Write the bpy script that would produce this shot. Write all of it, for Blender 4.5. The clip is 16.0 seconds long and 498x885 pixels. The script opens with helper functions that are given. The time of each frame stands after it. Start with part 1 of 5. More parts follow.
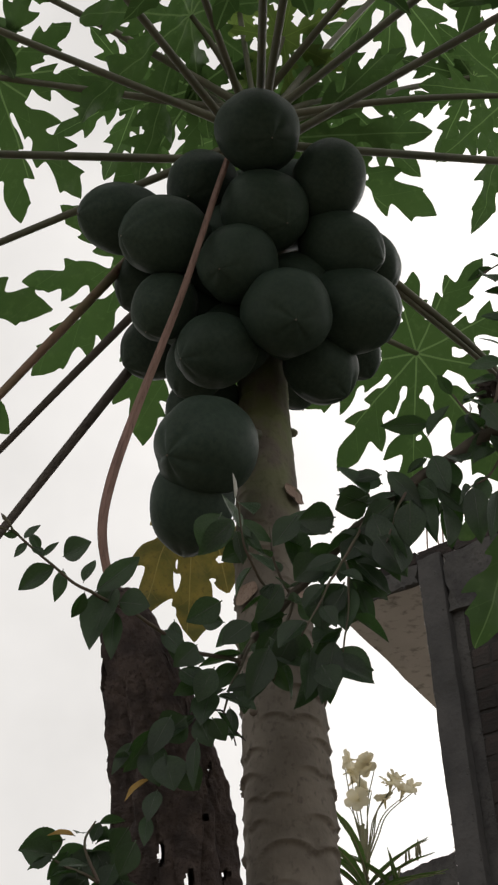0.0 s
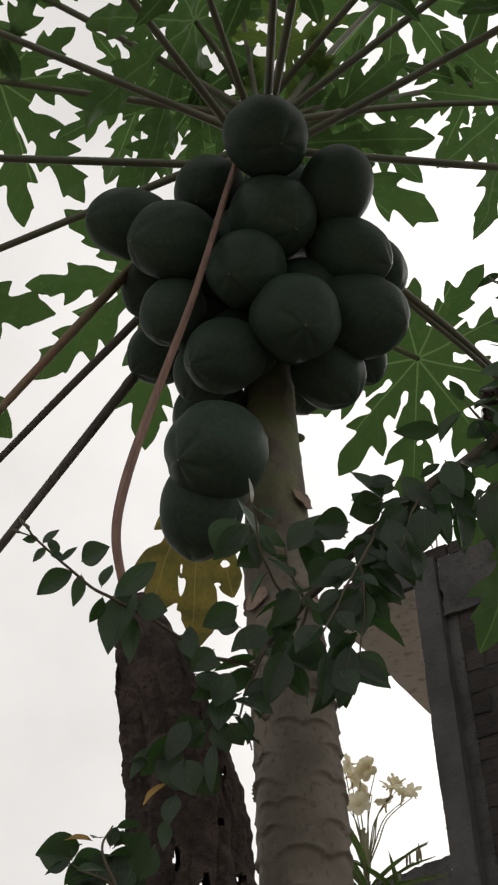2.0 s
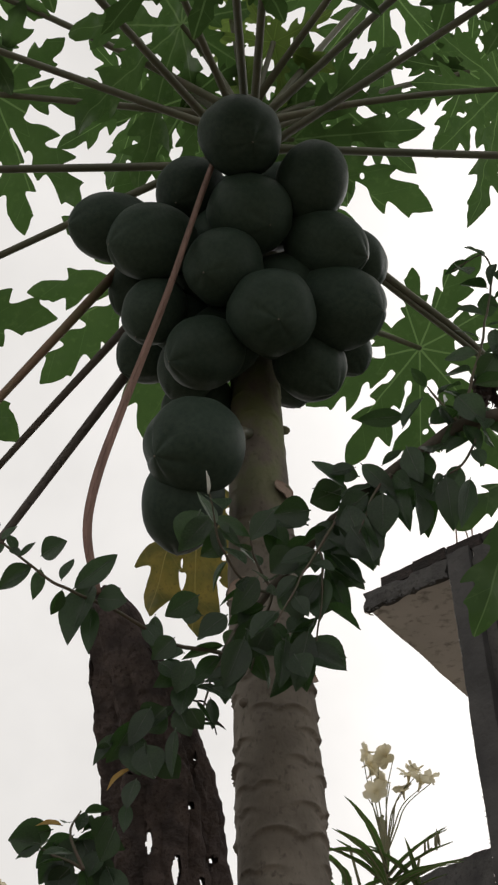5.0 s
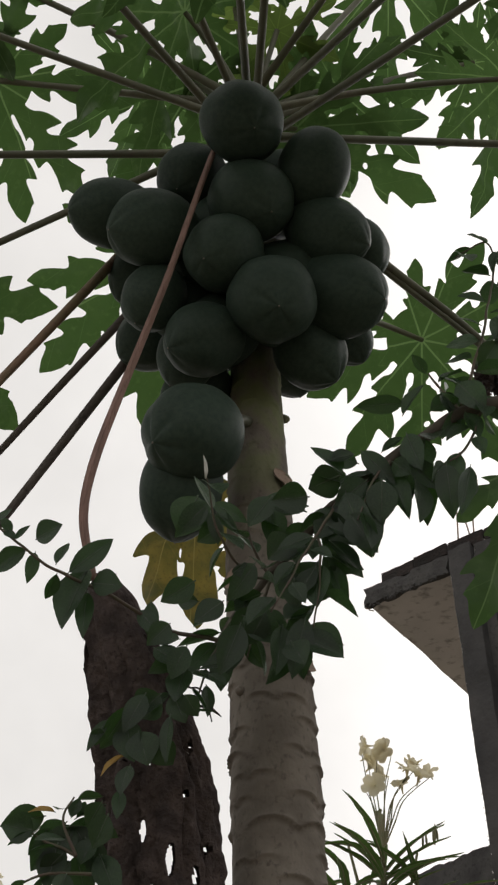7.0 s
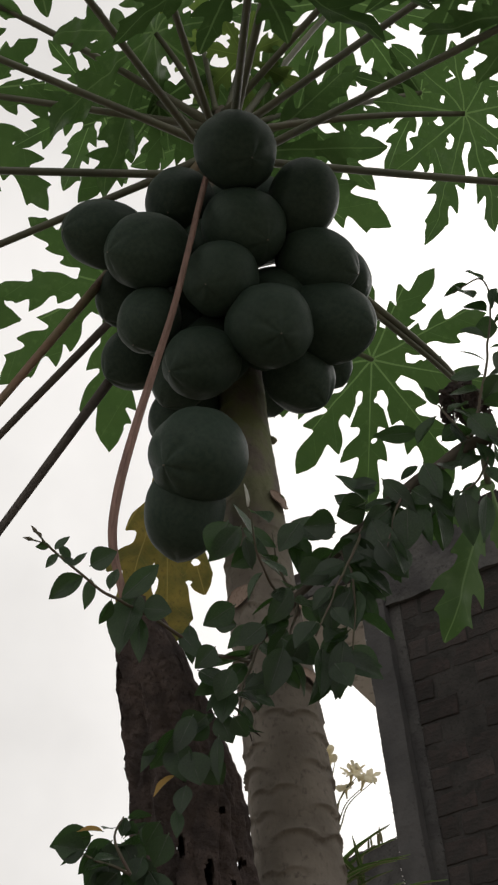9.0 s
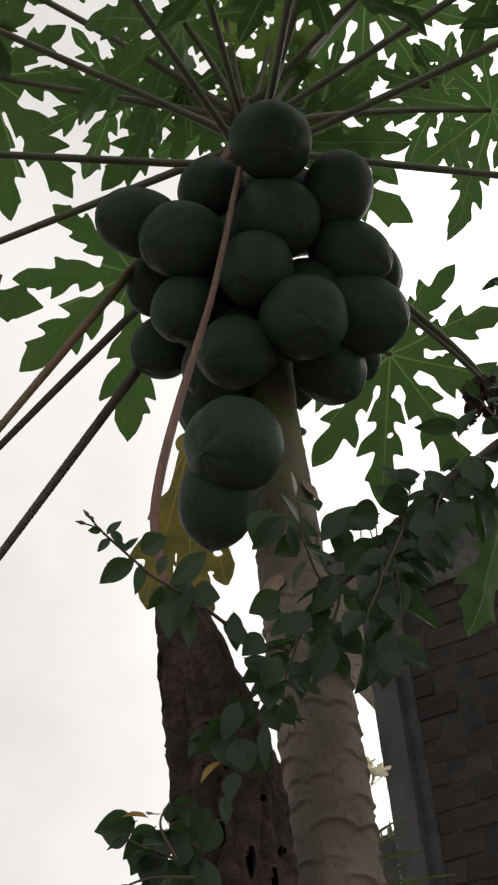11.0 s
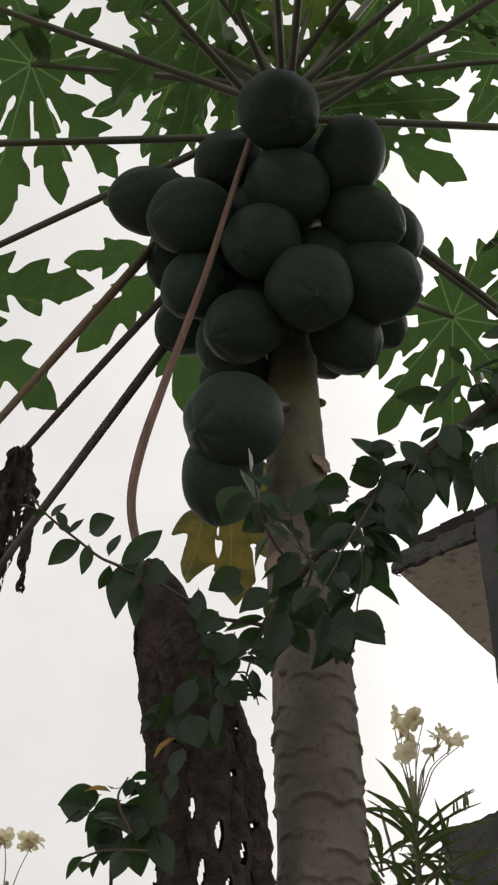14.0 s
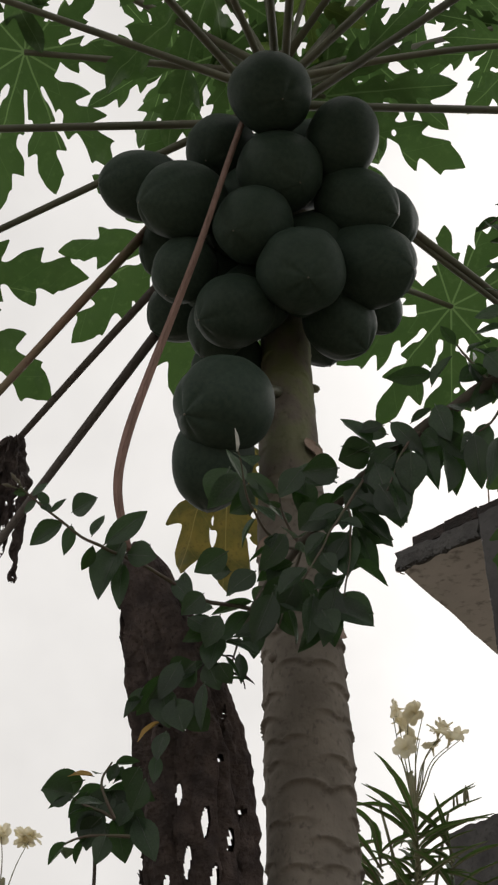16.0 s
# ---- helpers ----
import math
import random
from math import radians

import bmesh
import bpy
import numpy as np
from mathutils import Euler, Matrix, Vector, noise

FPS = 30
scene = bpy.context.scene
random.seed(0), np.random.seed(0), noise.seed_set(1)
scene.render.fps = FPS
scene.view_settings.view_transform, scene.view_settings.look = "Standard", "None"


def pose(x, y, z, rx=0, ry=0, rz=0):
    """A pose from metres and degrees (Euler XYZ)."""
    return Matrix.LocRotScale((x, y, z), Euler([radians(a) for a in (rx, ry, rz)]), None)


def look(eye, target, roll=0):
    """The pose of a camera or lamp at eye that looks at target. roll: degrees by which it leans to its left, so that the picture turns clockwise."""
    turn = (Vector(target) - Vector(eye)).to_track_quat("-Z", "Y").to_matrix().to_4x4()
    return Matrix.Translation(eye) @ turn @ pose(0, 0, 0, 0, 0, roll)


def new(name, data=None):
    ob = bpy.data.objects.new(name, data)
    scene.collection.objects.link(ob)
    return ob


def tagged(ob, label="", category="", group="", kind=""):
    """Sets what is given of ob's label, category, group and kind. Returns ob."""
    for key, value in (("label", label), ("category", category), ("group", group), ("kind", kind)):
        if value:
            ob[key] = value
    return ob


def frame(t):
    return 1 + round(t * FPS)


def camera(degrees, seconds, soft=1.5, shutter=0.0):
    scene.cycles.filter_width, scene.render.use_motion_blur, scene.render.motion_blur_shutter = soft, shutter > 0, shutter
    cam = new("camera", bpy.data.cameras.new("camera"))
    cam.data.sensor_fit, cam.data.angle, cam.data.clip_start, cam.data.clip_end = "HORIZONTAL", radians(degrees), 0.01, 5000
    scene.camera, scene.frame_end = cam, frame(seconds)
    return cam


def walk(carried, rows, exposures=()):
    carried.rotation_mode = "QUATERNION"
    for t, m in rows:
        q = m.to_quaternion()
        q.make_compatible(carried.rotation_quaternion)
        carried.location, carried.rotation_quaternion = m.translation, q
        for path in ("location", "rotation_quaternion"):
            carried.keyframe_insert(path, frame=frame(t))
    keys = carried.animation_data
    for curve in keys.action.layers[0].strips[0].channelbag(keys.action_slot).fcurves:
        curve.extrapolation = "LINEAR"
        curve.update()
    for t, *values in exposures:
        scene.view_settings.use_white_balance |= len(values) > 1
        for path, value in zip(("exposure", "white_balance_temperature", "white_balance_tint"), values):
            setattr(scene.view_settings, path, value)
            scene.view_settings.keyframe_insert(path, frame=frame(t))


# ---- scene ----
cam = camera(22.5, 16.0, soft=2.3)
PATH = [
    (0, (-0.013, 0.315, 1.476), (-0.016, 1.874, 2.728), 1.4),
    (0.5, (-0.018, 0.299, 1.484), (-0.017, 1.858, 2.737), 1.3),
    (1, (-0.025, 0.298, 1.482), (-0.014, 1.854, 2.738), 1.0),
    (1.5, (-0.04, 0.31, 1.477), (-0.023, 1.865, 2.735), 1.0),
    (2, (-0.05, 0.311, 1.474), (-0.03, 1.867, 2.732), 1.0),
    (2.5, (-0.021, 0.3, 1.478), (-0.011, 1.855, 2.735), 1.1),
    (3, (0.028, 0.279, 1.474), (0.008, 1.835, 2.73), 1.2),
    (3.5, (0.062, 0.265, 1.465), (0.013, 1.823, 2.717), 1.4),
    (3.7, (0.062, 0.26, 1.454), (0.006, 1.816, 2.708), 1.0),
    (6, (0.097, 0.305, 1.444), (0.004, 1.861, 2.697), 1.6),
    (6.5, (0.094, 0.295, 1.443), (0.007, 1.854, 2.693), 1.8),
    (7, (0.088, 0.31, 1.443), (0.002, 1.868, 2.695), 1.8),
    (7.5, (0.052, 0.314, 1.446), (0.012, 1.882, 2.687), -0.2),
    (8, (-0.035, 0.282, 1.444), (0.007, 1.835, 2.703), -1.8),
    (8.2, (-0.064, 0.266, 1.438), (0.002, 1.821, 2.693), -2.1),
    (10.3, (-0.223, 0.233, 1.443), (-0.014, 1.786, 2.685), -2.7),
    (10.5, (-0.231, 0.244, 1.441), (-0.03, 1.798, 2.684), -2.5),
    (11, (-0.229, 0.255, 1.434), (-0.053, 1.813, 2.675), -2.3),
    (11.5, (-0.209, 0.255, 1.431), (-0.043, 1.815, 2.672), -2.2),
    (12, (-0.194, 0.256, 1.432), (-0.047, 1.826, 2.662), -1.9),
    (12.5, (-0.166, 0.243, 1.433), (-0.079, 1.819, 2.661), -1.1),
    (12.8, (-0.125, 0.244, 1.452), (-0.096, 1.828, 2.673), -0.5),
    (13, (-0.057, 0.249, 1.445), (-0.086, 1.835, 2.663), 0.8),
    (13.5, (0.046, 0.235, 1.447), (-0.057, 1.832, 2.647), 2.1),
    (14, (0.062, 0.24, 1.447), (-0.058, 1.838, 2.643), 2.2),
    (14.5, (0.062, 0.242, 1.446), (-0.064, 1.84, 2.641), 2.2),
    (15, (0.061, 0.256, 1.448), (-0.063, 1.854, 2.644), 2.3),
    (15.5, (0.074, 0.267, 1.443), (-0.054, 1.864, 2.64), 2.4),
    (16, (0.089, 0.282, 1.438), (-0.046, 1.874, 2.64), 2.4),
]
walk(cam, [(t, look(eye, target, roll)) for t, eye, target, roll in PATH])

# ---------------------------------------------------------------- world, sun
world = bpy.data.worlds.new("overcast_sky")
scene.world = world
world.use_nodes = True
wn, wl = world.node_tree.nodes, world.node_tree.links
wn.clear()
w_out, w_bg = wn.new("ShaderNodeOutputWorld"), wn.new("ShaderNodeBackground")
SUN_AZ, SUN_EL = 45.0, 28.0          # degrees: from +y towards +x, above the horizon
w_sky = wn.new("ShaderNodeTexSky")
w_sky.sky_type = 'NISHITA'
w_sky.sun_disc = False
w_sky.sun_elevation = radians(SUN_EL)
w_sky.sun_rotation = radians(SUN_AZ)
w_sky.air_density, w_sky.dust_density = 1.0, 6.0
w_hsv = wn.new("ShaderNodeHueSaturation")
w_hsv.inputs["Saturation"].default_value = 0.12
w_geo = wn.new("ShaderNodeTexCoord")
w_noise = wn.new("ShaderNodeTexNoise")
w_noise.inputs["Scale"].default_value = 4.5
w_noise.inputs["Detail"].default_value = 5.0
w_ramp = wn.new("ShaderNodeMapRange")
w_ramp.inputs["From Min"].default_value, w_ramp.inputs["From Max"].default_value = 0.3, 0.7
w_ramp.inputs["To Min"].default_value, w_ramp.inputs["To Max"].default_value = 0.86, 1.08
w_dot = wn.new("ShaderNodeVectorMath")
w_dot.operation = 'DOT_PRODUCT'
w_dot.inputs[1].default_value = (math.sin(radians(SUN_AZ)) * math.cos(radians(SUN_EL)), math.cos(radians(SUN_AZ)) * math.cos(radians(SUN_EL)), math.sin(radians(SUN_EL)))
w_half = wn.new("ShaderNodeMapRange")
w_half.inputs["From Min"].default_value, w_half.inputs["From Max"].default_value = -1.0, 1.0
w_glow = wn.new("ShaderNodeValToRGB")          # half the cloud's brightness, from the far side of the sky to the veiled sun
for at, value in ((0.30, 0.43), (0.50, 0.41), (0.75, 0.39), (0.82, 0.400), (0.885, 0.435), (0.925, 0.56), (0.955, 0.68)):
    el = w_glow.color_ramp.elements.new(at)
    el.color = (value, value, value, 1)
w_glow.color_ramp.elements[0].color = (0.43, 0.43, 0.43, 1)
w_glow.color_ramp.elements[-1].color = (0.80, 0.80, 0.80, 1)
w_mul = wn.new("ShaderNodeMath")
w_mul.operation = 'MULTIPLY'
w_cloud = wn.new("ShaderNodeMix")
w_cloud.data_type = 'RGBA'
w_cloud.inputs[0].default_value = 0.9
w_cloud.inputs[7].default_value = (1.0, 0.968, 0.935, 1)
w_scale = wn.new("ShaderNodeVectorMath")
w_scale.operation = 'SCALE'
wl.new(w_sky.outputs[0], w_hsv.inputs["Color"])
w_dim = wn.new("ShaderNodeVectorMath")
w_dim.operation = 'SCALE'
w_dim.inputs["Scale"].default_value = 0.1
wl.new(w_hsv.outputs[0], w_dim.inputs[0])
wl.new(w_dim.outputs[0], w_cloud.inputs[6])
wl.new(w_geo.outputs["Generated"], w_noise.inputs["Vector"])
wl.new(w_geo.outputs["Generated"], w_dot.inputs[0])
wl.new(w_dot.outputs["Value"], w_half.inputs["Value"])
wl.new(w_half.outputs[0], w_glow.inputs[0])
wl.new(w_noise.outputs[0], w_ramp.inputs["Value"])
wl.new(w_glow.outputs[0], w_mul.inputs[0])
wl.new(w_ramp.outputs[0], w_mul.inputs[1])
wl.new(w_cloud.outputs[2], w_scale.inputs[0])
wl.new(w_mul.outputs[0], w_scale.inputs["Scale"])
wl.new(w_scale.outputs[0], w_bg.inputs["Color"])
w_bg.inputs["Strength"].default_value = 2.3
wl.new(w_bg.outputs[0], w_out.inputs[0])

sun = new("sun", bpy.data.lights.new("sun", 'SUN'))
sun.data.energy = 0.7
sun.data.angle = radians(25)
sun.data.color = (1.0, 0.97, 0.93)
sun.matrix_world = look((20 * math.sin(radians(SUN_AZ)), 20 * math.cos(radians(SUN_AZ)), 20 * math.tan(radians(SUN_EL))), (0, 0, 0))


# ---------------------------------------------------------------- materials
def palmate_veins(n, l, coords, spacing, R):
    """Fine lines along the lobes' midribs and their feathered side veins, in the blade's own plane."""
    def math_node(op, a, b=None, c=None):
        node = n.new("ShaderNodeMath")
        node.operation = op
        for i, v in enumerate((a, b, c)):
            if v is None:
                continue
            if isinstance(v, (int, float)):
                node.inputs[i].default_value = v
            else:
                l.new(v, node.inputs[i])
        return node.outputs[0]

    xyz = n.new("ShaderNodeSeparateXYZ")
    l.new(coords, xyz.inputs[0])
    x, y = xyz.outputs[0], xyz.outputs[1]
    r = math_node('SQRT', math_node('ADD', math_node('MULTIPLY', x, x), math_node('MULTIPLY', y, y)))
    dth = math_node('PINGPONG', math_node('ARCTAN2', y, x), radians(spacing) / 2)
    d = math_node('MULTIPLY', r, math_node('SINE', dth))
    s = math_node('MULTIPLY', r, math_node('COSINE', dth))
    width = math_node('MULTIPLY_ADD', r, -0.0055, 0.0024 * R / 0.3)
    main = math_node('LESS_THAN', d, math_node('MAXIMUM', width, 0.0008))
    q = math_node('PINGPONG', math_node('SUBTRACT', s, math_node('MULTIPLY', d, 0.95)), 0.12 * R)
    side = math_node('MULTIPLY', math_node('LESS_THAN', q, 0.0008), 0.3)
    return math_node('MAXIMUM', main, side)


def material(name, base, second, scale=20.0, rough=0.6, bump=0.3, bump_scale=None, detail=6.0, spec=0.4, third=None, fine=None,
             translucent=0.0, glow_colour=None, vary=0.0, distance=0.004, stretch=(1, 1, 1), veins=None, young=None):
    """A surface of two mottled colours with a finer grain, a bump and, for leaves, light that shines through."""
    m = bpy.data.materials.new(name)
    m.use_nodes = True
    n, l = m.node_tree.nodes, m.node_tree.links
    b = n["Principled BSDF"]
    tc = n.new("ShaderNodeTexCoord")
    mp = n.new("ShaderNodeMapping")
    mp.inputs["Scale"].default_value = stretch
    l.new(tc.outputs["Object"], mp.inputs["Vector"])
    big, small = n.new("ShaderNodeTexNoise"), n.new("ShaderNodeTexNoise")
    for node, s in ((big, scale), (small, scale * 7.0)):
        node.inputs["Scale"].default_value = s
        node.inputs["Detail"].default_value = detail
        l.new(mp.outputs[0], node.inputs["Vector"])
    ramp = n.new("ShaderNodeValToRGB")
    ramp.color_ramp.elements[0].position, ramp.color_ramp.elements[1].position = 0.36, 0.64
    ramp.color_ramp.elements[0].color, ramp.color_ramp.elements[1].color = (*base, 1), (*second, 1)
    l.new(big.outputs[0], ramp.inputs[0])
    colour = ramp.outputs[0]
    if third:
        r2 = n.new("ShaderNodeMapRange")
        r2.inputs["From Min"].default_value, r2.inputs["From Max"].default_value = 0.55, 0.72
        l.new(small.outputs[0], r2.inputs["Value"])
        mx = n.new("ShaderNodeMix")
        mx.data_type = 'RGBA'
        mx.inputs[7].default_value = (*third, 1)
        l.new(r2.outputs[0], mx.inputs[0])
        l.new(colour, mx.inputs[6])
        colour = mx.outputs[2]
    if young:                                            # smooth green skin that begins at a height, in patches
        sep, up, both, mx = n.new("ShaderNodeSeparateXYZ"), n.new("ShaderNodeMapRange"), n.new("ShaderNodeMath"), n.new("ShaderNodeMix")
        l.new(tc.outputs["Object"], sep.inputs[0])
        l.new(sep.outputs[2], up.inputs["Value"])
        up.inputs["From Min"].default_value, up.inputs["From Max"].default_value = young[0], young[1]
        both.operation = 'MULTIPLY'
        patch = n.new("ShaderNodeMapRange")
        patch.inputs["From Min"].default_value, patch.inputs["From Max"].default_value = 0.42, 0.60
        l.new(big.outputs[0], patch.inputs["Value"])
        l.new(up.outputs[0], both.inputs[0])
        l.new(patch.outputs[0], both.inputs[1])
        mx.data_type = 'RGBA'
        mx.inputs[7].default_value = (*young[2], 1)
        l.new(both.outputs[0], mx.inputs[0])
        l.new(colour, mx.inputs[6])
        colour = mx.outputs[2]
    if vary:
        oi = n.new("ShaderNodeObjectInfo")
        hs = n.new("ShaderNodeHueSaturation")
        mr = n.new("ShaderNodeMapRange")
        mr.inputs["To Min"].default_value, mr.inputs["To Max"].default_value = 1 - vary, 1 + vary
        l.new(oi.outputs["Random"], mr.inputs["Value"])
        l.new(mr.outputs[0], hs.inputs["Value"])
        l.new(colour, hs.inputs["Color"])
        colour = hs.outputs[0]
    if veins:
        vein_mask = palmate_veins(n, l, tc.outputs["Object"], veins[0], veins[1])
        mx = n.new("ShaderNodeMix")
        mx.data_type = 'RGBA'
        mx.inputs[7].default_value = (*veins[2], 1)
        l.new(vein_mask, mx.inputs[0])
        l.new(colour, mx.inputs[6])
        colour = mx.outputs[2]
    l.new(colour, b.inputs["Base Color"])
    b.inputs["Roughness"].default_value = rough
    b.inputs["Specular IOR Level"].default_value = spec
    if bump:
        bt = n.new("ShaderNodeTexNoise")
        bt.inputs["Scale"].default_value = bump_scale or scale * 4
        bt.inputs["Detail"].default_value = 8.0
        l.new(mp.outputs[0], bt.inputs["Vector"])
        bp = n.new("ShaderNodeBump")
        bp.inputs["Strength"].default_value = bump
        bp.inputs["Distance"].default_value = distance
        l.new(bt.outputs[0], bp.inputs["Height"])
        l.new(bp.outputs[0], b.inputs["Normal"])
    if translucent:
        tr = n.new("ShaderNodeBsdfTranslucent")
        if glow_colour:
            mx = n.new("ShaderNodeMix")
            mx.data_type = 'RGBA'
            mx.inputs[0].default_value = 0.62
            mx.inputs[7].default_value = (*glow_colour, 1)
            l.new(colour, mx.inputs[6])
            through_colour = mx.outputs[2]
            if veins:
                m2 = n.new("ShaderNodeMix")
                m2.data_type = 'RGBA'
                m2.inputs[7].default_value = (*veins[3], 1)
                l.new(vein_mask, m2.inputs[0])
                l.new(through_colour, m2.inputs[6])
                through_colour = m2.outputs[2]
            l.new(through_colour, tr.inputs["Color"])
        else:
            l.new(colour, tr.inputs["Color"])
        mix = n.new("ShaderNodeMixShader")
        mix.inputs[0].default_value = translucent
        l.new(b.outputs[0], mix.inputs[1])
        l.new(tr.outputs[0], mix.inputs[2])
        l.new(mix.outputs[0], n["Material Output"].inputs["Surface"])
    return m


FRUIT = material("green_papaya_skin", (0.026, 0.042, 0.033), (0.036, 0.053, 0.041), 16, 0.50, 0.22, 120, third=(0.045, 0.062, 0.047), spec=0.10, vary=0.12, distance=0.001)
BARK = material("papaya_bark", (0.130, 0.114, 0.097), (0.186, 0.164, 0.140), 18, 0.88, 0.7, 80, third=(0.100, 0.087, 0.073), spec=0.18, stretch=(1, 1, 0.7), distance=0.003, young=(2.50, 2.74, (0.140, 0.155, 0.080)))
FLAKE = material("bark_flake", (0.24, 0.175, 0.14), (0.30, 0.23, 0.19), 30, 0.85, 0.5, 120, third=(0.16, 0.11, 0.085), spec=0.15, distance=0.002)
STALK = material("green_stalk", (0.078, 0.084, 0.056), (0.112, 0.112, 0.076), 10, 0.5, 0.25, 90, third=(0.090, 0.080, 0.062), spec=0.35)
STALK_RED = material("reddish_stalk", (0.20, 0.12, 0.085), (0.15, 0.13, 0.075), 12, 0.55, 0.25, 90, third=(0.13, 0.08, 0.06), spec=0.3)
STALK_OLD = material("old_stalk", (0.074, 0.063, 0.058), (0.106, 0.092, 0.082), 14, 0.65, 0.5, 70, third=(0.048, 0.040, 0.038), spec=0.25)
DRY_STALK = material("dry_stalk", (0.25, 0.155, 0.130), (0.155, 0.098, 0.082), 60, 0.70, 0.5, 120, third=(0.105, 0.062, 0.052), spec=0.25, stretch=(1, 1, 0.05))
LEAF = material("papaya_leaf", (0.030, 0.062, 0.020), (0.048, 0.086, 0.027), 9, 0.48, 0.4, 60, spec=0.35, third=(0.066, 0.108, 0.039), translucent=0.5, glow_colour=(0.076, 0.152, 0.036), vary=0.45, distance=0.003, veins=(39.5, 0.30, (0.088, 0.142, 0.054), (0.142, 0.232, 0.082)))
LEAF_YOUNG = material("young_papaya_leaf", (0.075, 0.125, 0.03), (0.10, 0.155, 0.04), 9, 0.5, 0.2, 80, spec=0.3, translucent=0.5, glow_colour=(0.17, 0.255, 0.055), vary=0.1, distance=0.002, veins=(52.67, 0.17, (0.20, 0.30, 0.08), (0.10, 0.16, 0.03)))
LEAF_YELLOW = material("yellowing_leaf", (0.23, 0.18, 0.045), (0.072, 0.092, 0.030), 24, 0.6, 0.5, 80, third=(0.08, 0.065, 0.028), spec=0.25, translucent=0.45, glow_colour=(0.235, 0.195, 0.045), distance=0.002, veins=(13.0, 0.34, (0.28, 0.23, 0.075), (0.29, 0.24, 0.07)))
DRY = material("withered_leaf", (0.041, 0.033, 0.032), (0.082, 0.063, 0.058), 34, 0.85, 1.0, 90, third=(0.032, 0.025, 0.024), spec=0.18, translucent=0.05, distance=0.008)
VINE_LEAF = material("shrub_leaf", (0.013, 0.027, 0.015), (0.026, 0.046, 0.024), 26, 0.30, 0.3, 160, spec=0.42, translucent=0.34, glow_colour=(0.075, 0.185, 0.03), vary=0.4, distance=0.0015)
VINE_RIB = material("shrub_leaf_rib", (0.045, 0.068, 0.040), (0.060, 0.085, 0.048), 60, 0.5, 0.2, 300, spec=0.3, distance=0.001)
VINE_YELLOW = material("shrub_leaf_yellow", (0.36, 0.22, 0.06), (0.28, 0.18, 0.05), 60, 0.6, 0.2, 260, translucent=0.3, glow_colour=(0.45, 0.28, 0.05), distance=0.001)
VINE_STEM = material("shrub_stem", (0.055, 0.048, 0.038), (0.08, 0.07, 0.055), 60, 0.75, 0.5, 300, spec=0.2, distance=0.001)
VINE_TIP = material("shrub_shoot", (0.085, 0.062, 0.048), (0.07, 0.07, 0.042), 60, 0.6, 0.2, 300, spec=0.3, distance=0.001)
PETAL = material("cream_petal", (0.80, 0.73, 0.50), (0.84, 0.80, 0.66), 30, 0.6, 0.15, 200, translucent=0.6, glow_colour=(0.85, 0.79, 0.60), distance=0.001)
SHEATH = material("dry_sheath", (0.36, 0.37, 0.33), (0.50, 0.50, 0.46), 40, 0.7, 0.3, 200, spec=0.2, translucent=0.2, distance=0.001)
OLE_LEAF = material("oleander_leaf", (0.06, 0.115, 0.035), (0.085, 0.15, 0.05), 30, 0.45, 0.15, 200, spec=0.4, translucent=0.3, glow_colour=(0.14, 0.25, 0.04), vary=0.25, distance=0.001)
OLE_STEM = material("oleander_stem", (0.16, 0.17, 0.09), (0.20, 0.18, 0.11), 40, 0.6, 0.2, spec=0.3)
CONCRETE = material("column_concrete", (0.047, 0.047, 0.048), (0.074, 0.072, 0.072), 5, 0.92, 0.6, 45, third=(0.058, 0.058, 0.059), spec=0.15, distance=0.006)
SOFFIT = material("slab_concrete", (0.50, 0.48, 0.47), (0.62, 0.59, 0.58), 3, 0.92, 0.6, 24, third=(0.27, 0.25, 0.24), spec=0.15, distance=0.006)
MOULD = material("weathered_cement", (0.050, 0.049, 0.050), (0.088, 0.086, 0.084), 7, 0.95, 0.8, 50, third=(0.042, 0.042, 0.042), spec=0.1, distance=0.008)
# mortar darker than its own grey: the shade of recessed joints is in the colour
SHADED_MORTAR = material("mortar", (0.026, 0.025, 0.024), (0.042, 0.040, 0.038), 12, 0.95, 0.9, 70, third=(0.024, 0.023, 0.023), spec=0.1, distance=0.006)
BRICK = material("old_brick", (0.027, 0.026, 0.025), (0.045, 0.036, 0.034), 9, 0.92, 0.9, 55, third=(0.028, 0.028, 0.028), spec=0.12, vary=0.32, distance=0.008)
STEEL = material("rusty_bar", (0.22, 0.15, 0.12), (0.28, 0.22, 0.19), 60, 0.7, 0.4, spec=0.3, distance=0.001)
SOIL = material("garden_soil", (0.20, 0.17, 0.135), (0.28, 0.245, 0.20), 1.4, 0.97, 0.8, 14, third=(0.07, 0.085, 0.035), spec=0.1, distance=0.03)


# ---------------------------------------------------------------- mesh helpers
def shape(name, verts, faces, mats, mat_index=None, smooth=True):
    me = bpy.data.meshes.new(name)
    me.from_pydata([tuple(map(float, v)) for v in verts], [], faces)
    for m in (mats if isinstance(mats, (list, tuple)) else [mats]):
        me.materials.append(m)
    if mat_index is not None:
        me.polygons.foreach_set("material_index", mat_index)
    me.polygons.foreach_set("use_smooth", [smooth] * len(me.polygons))
    me.validate()
    me.update()
    return me


def part(name, me, parent, label="", m=None):
    ob = new(name, me)
    if m is not None:
        ob.matrix_basis = m
    if parent is not None:
        ob.parent = parent
    return tagged(ob, label)


def thing(name, at, label, category, group="", kind=""):
    ob = new(name)
    ob.empty_display_size = 0.1
    ob.matrix_basis = pose(*at)
    return tagged(ob, label, category, group, kind)


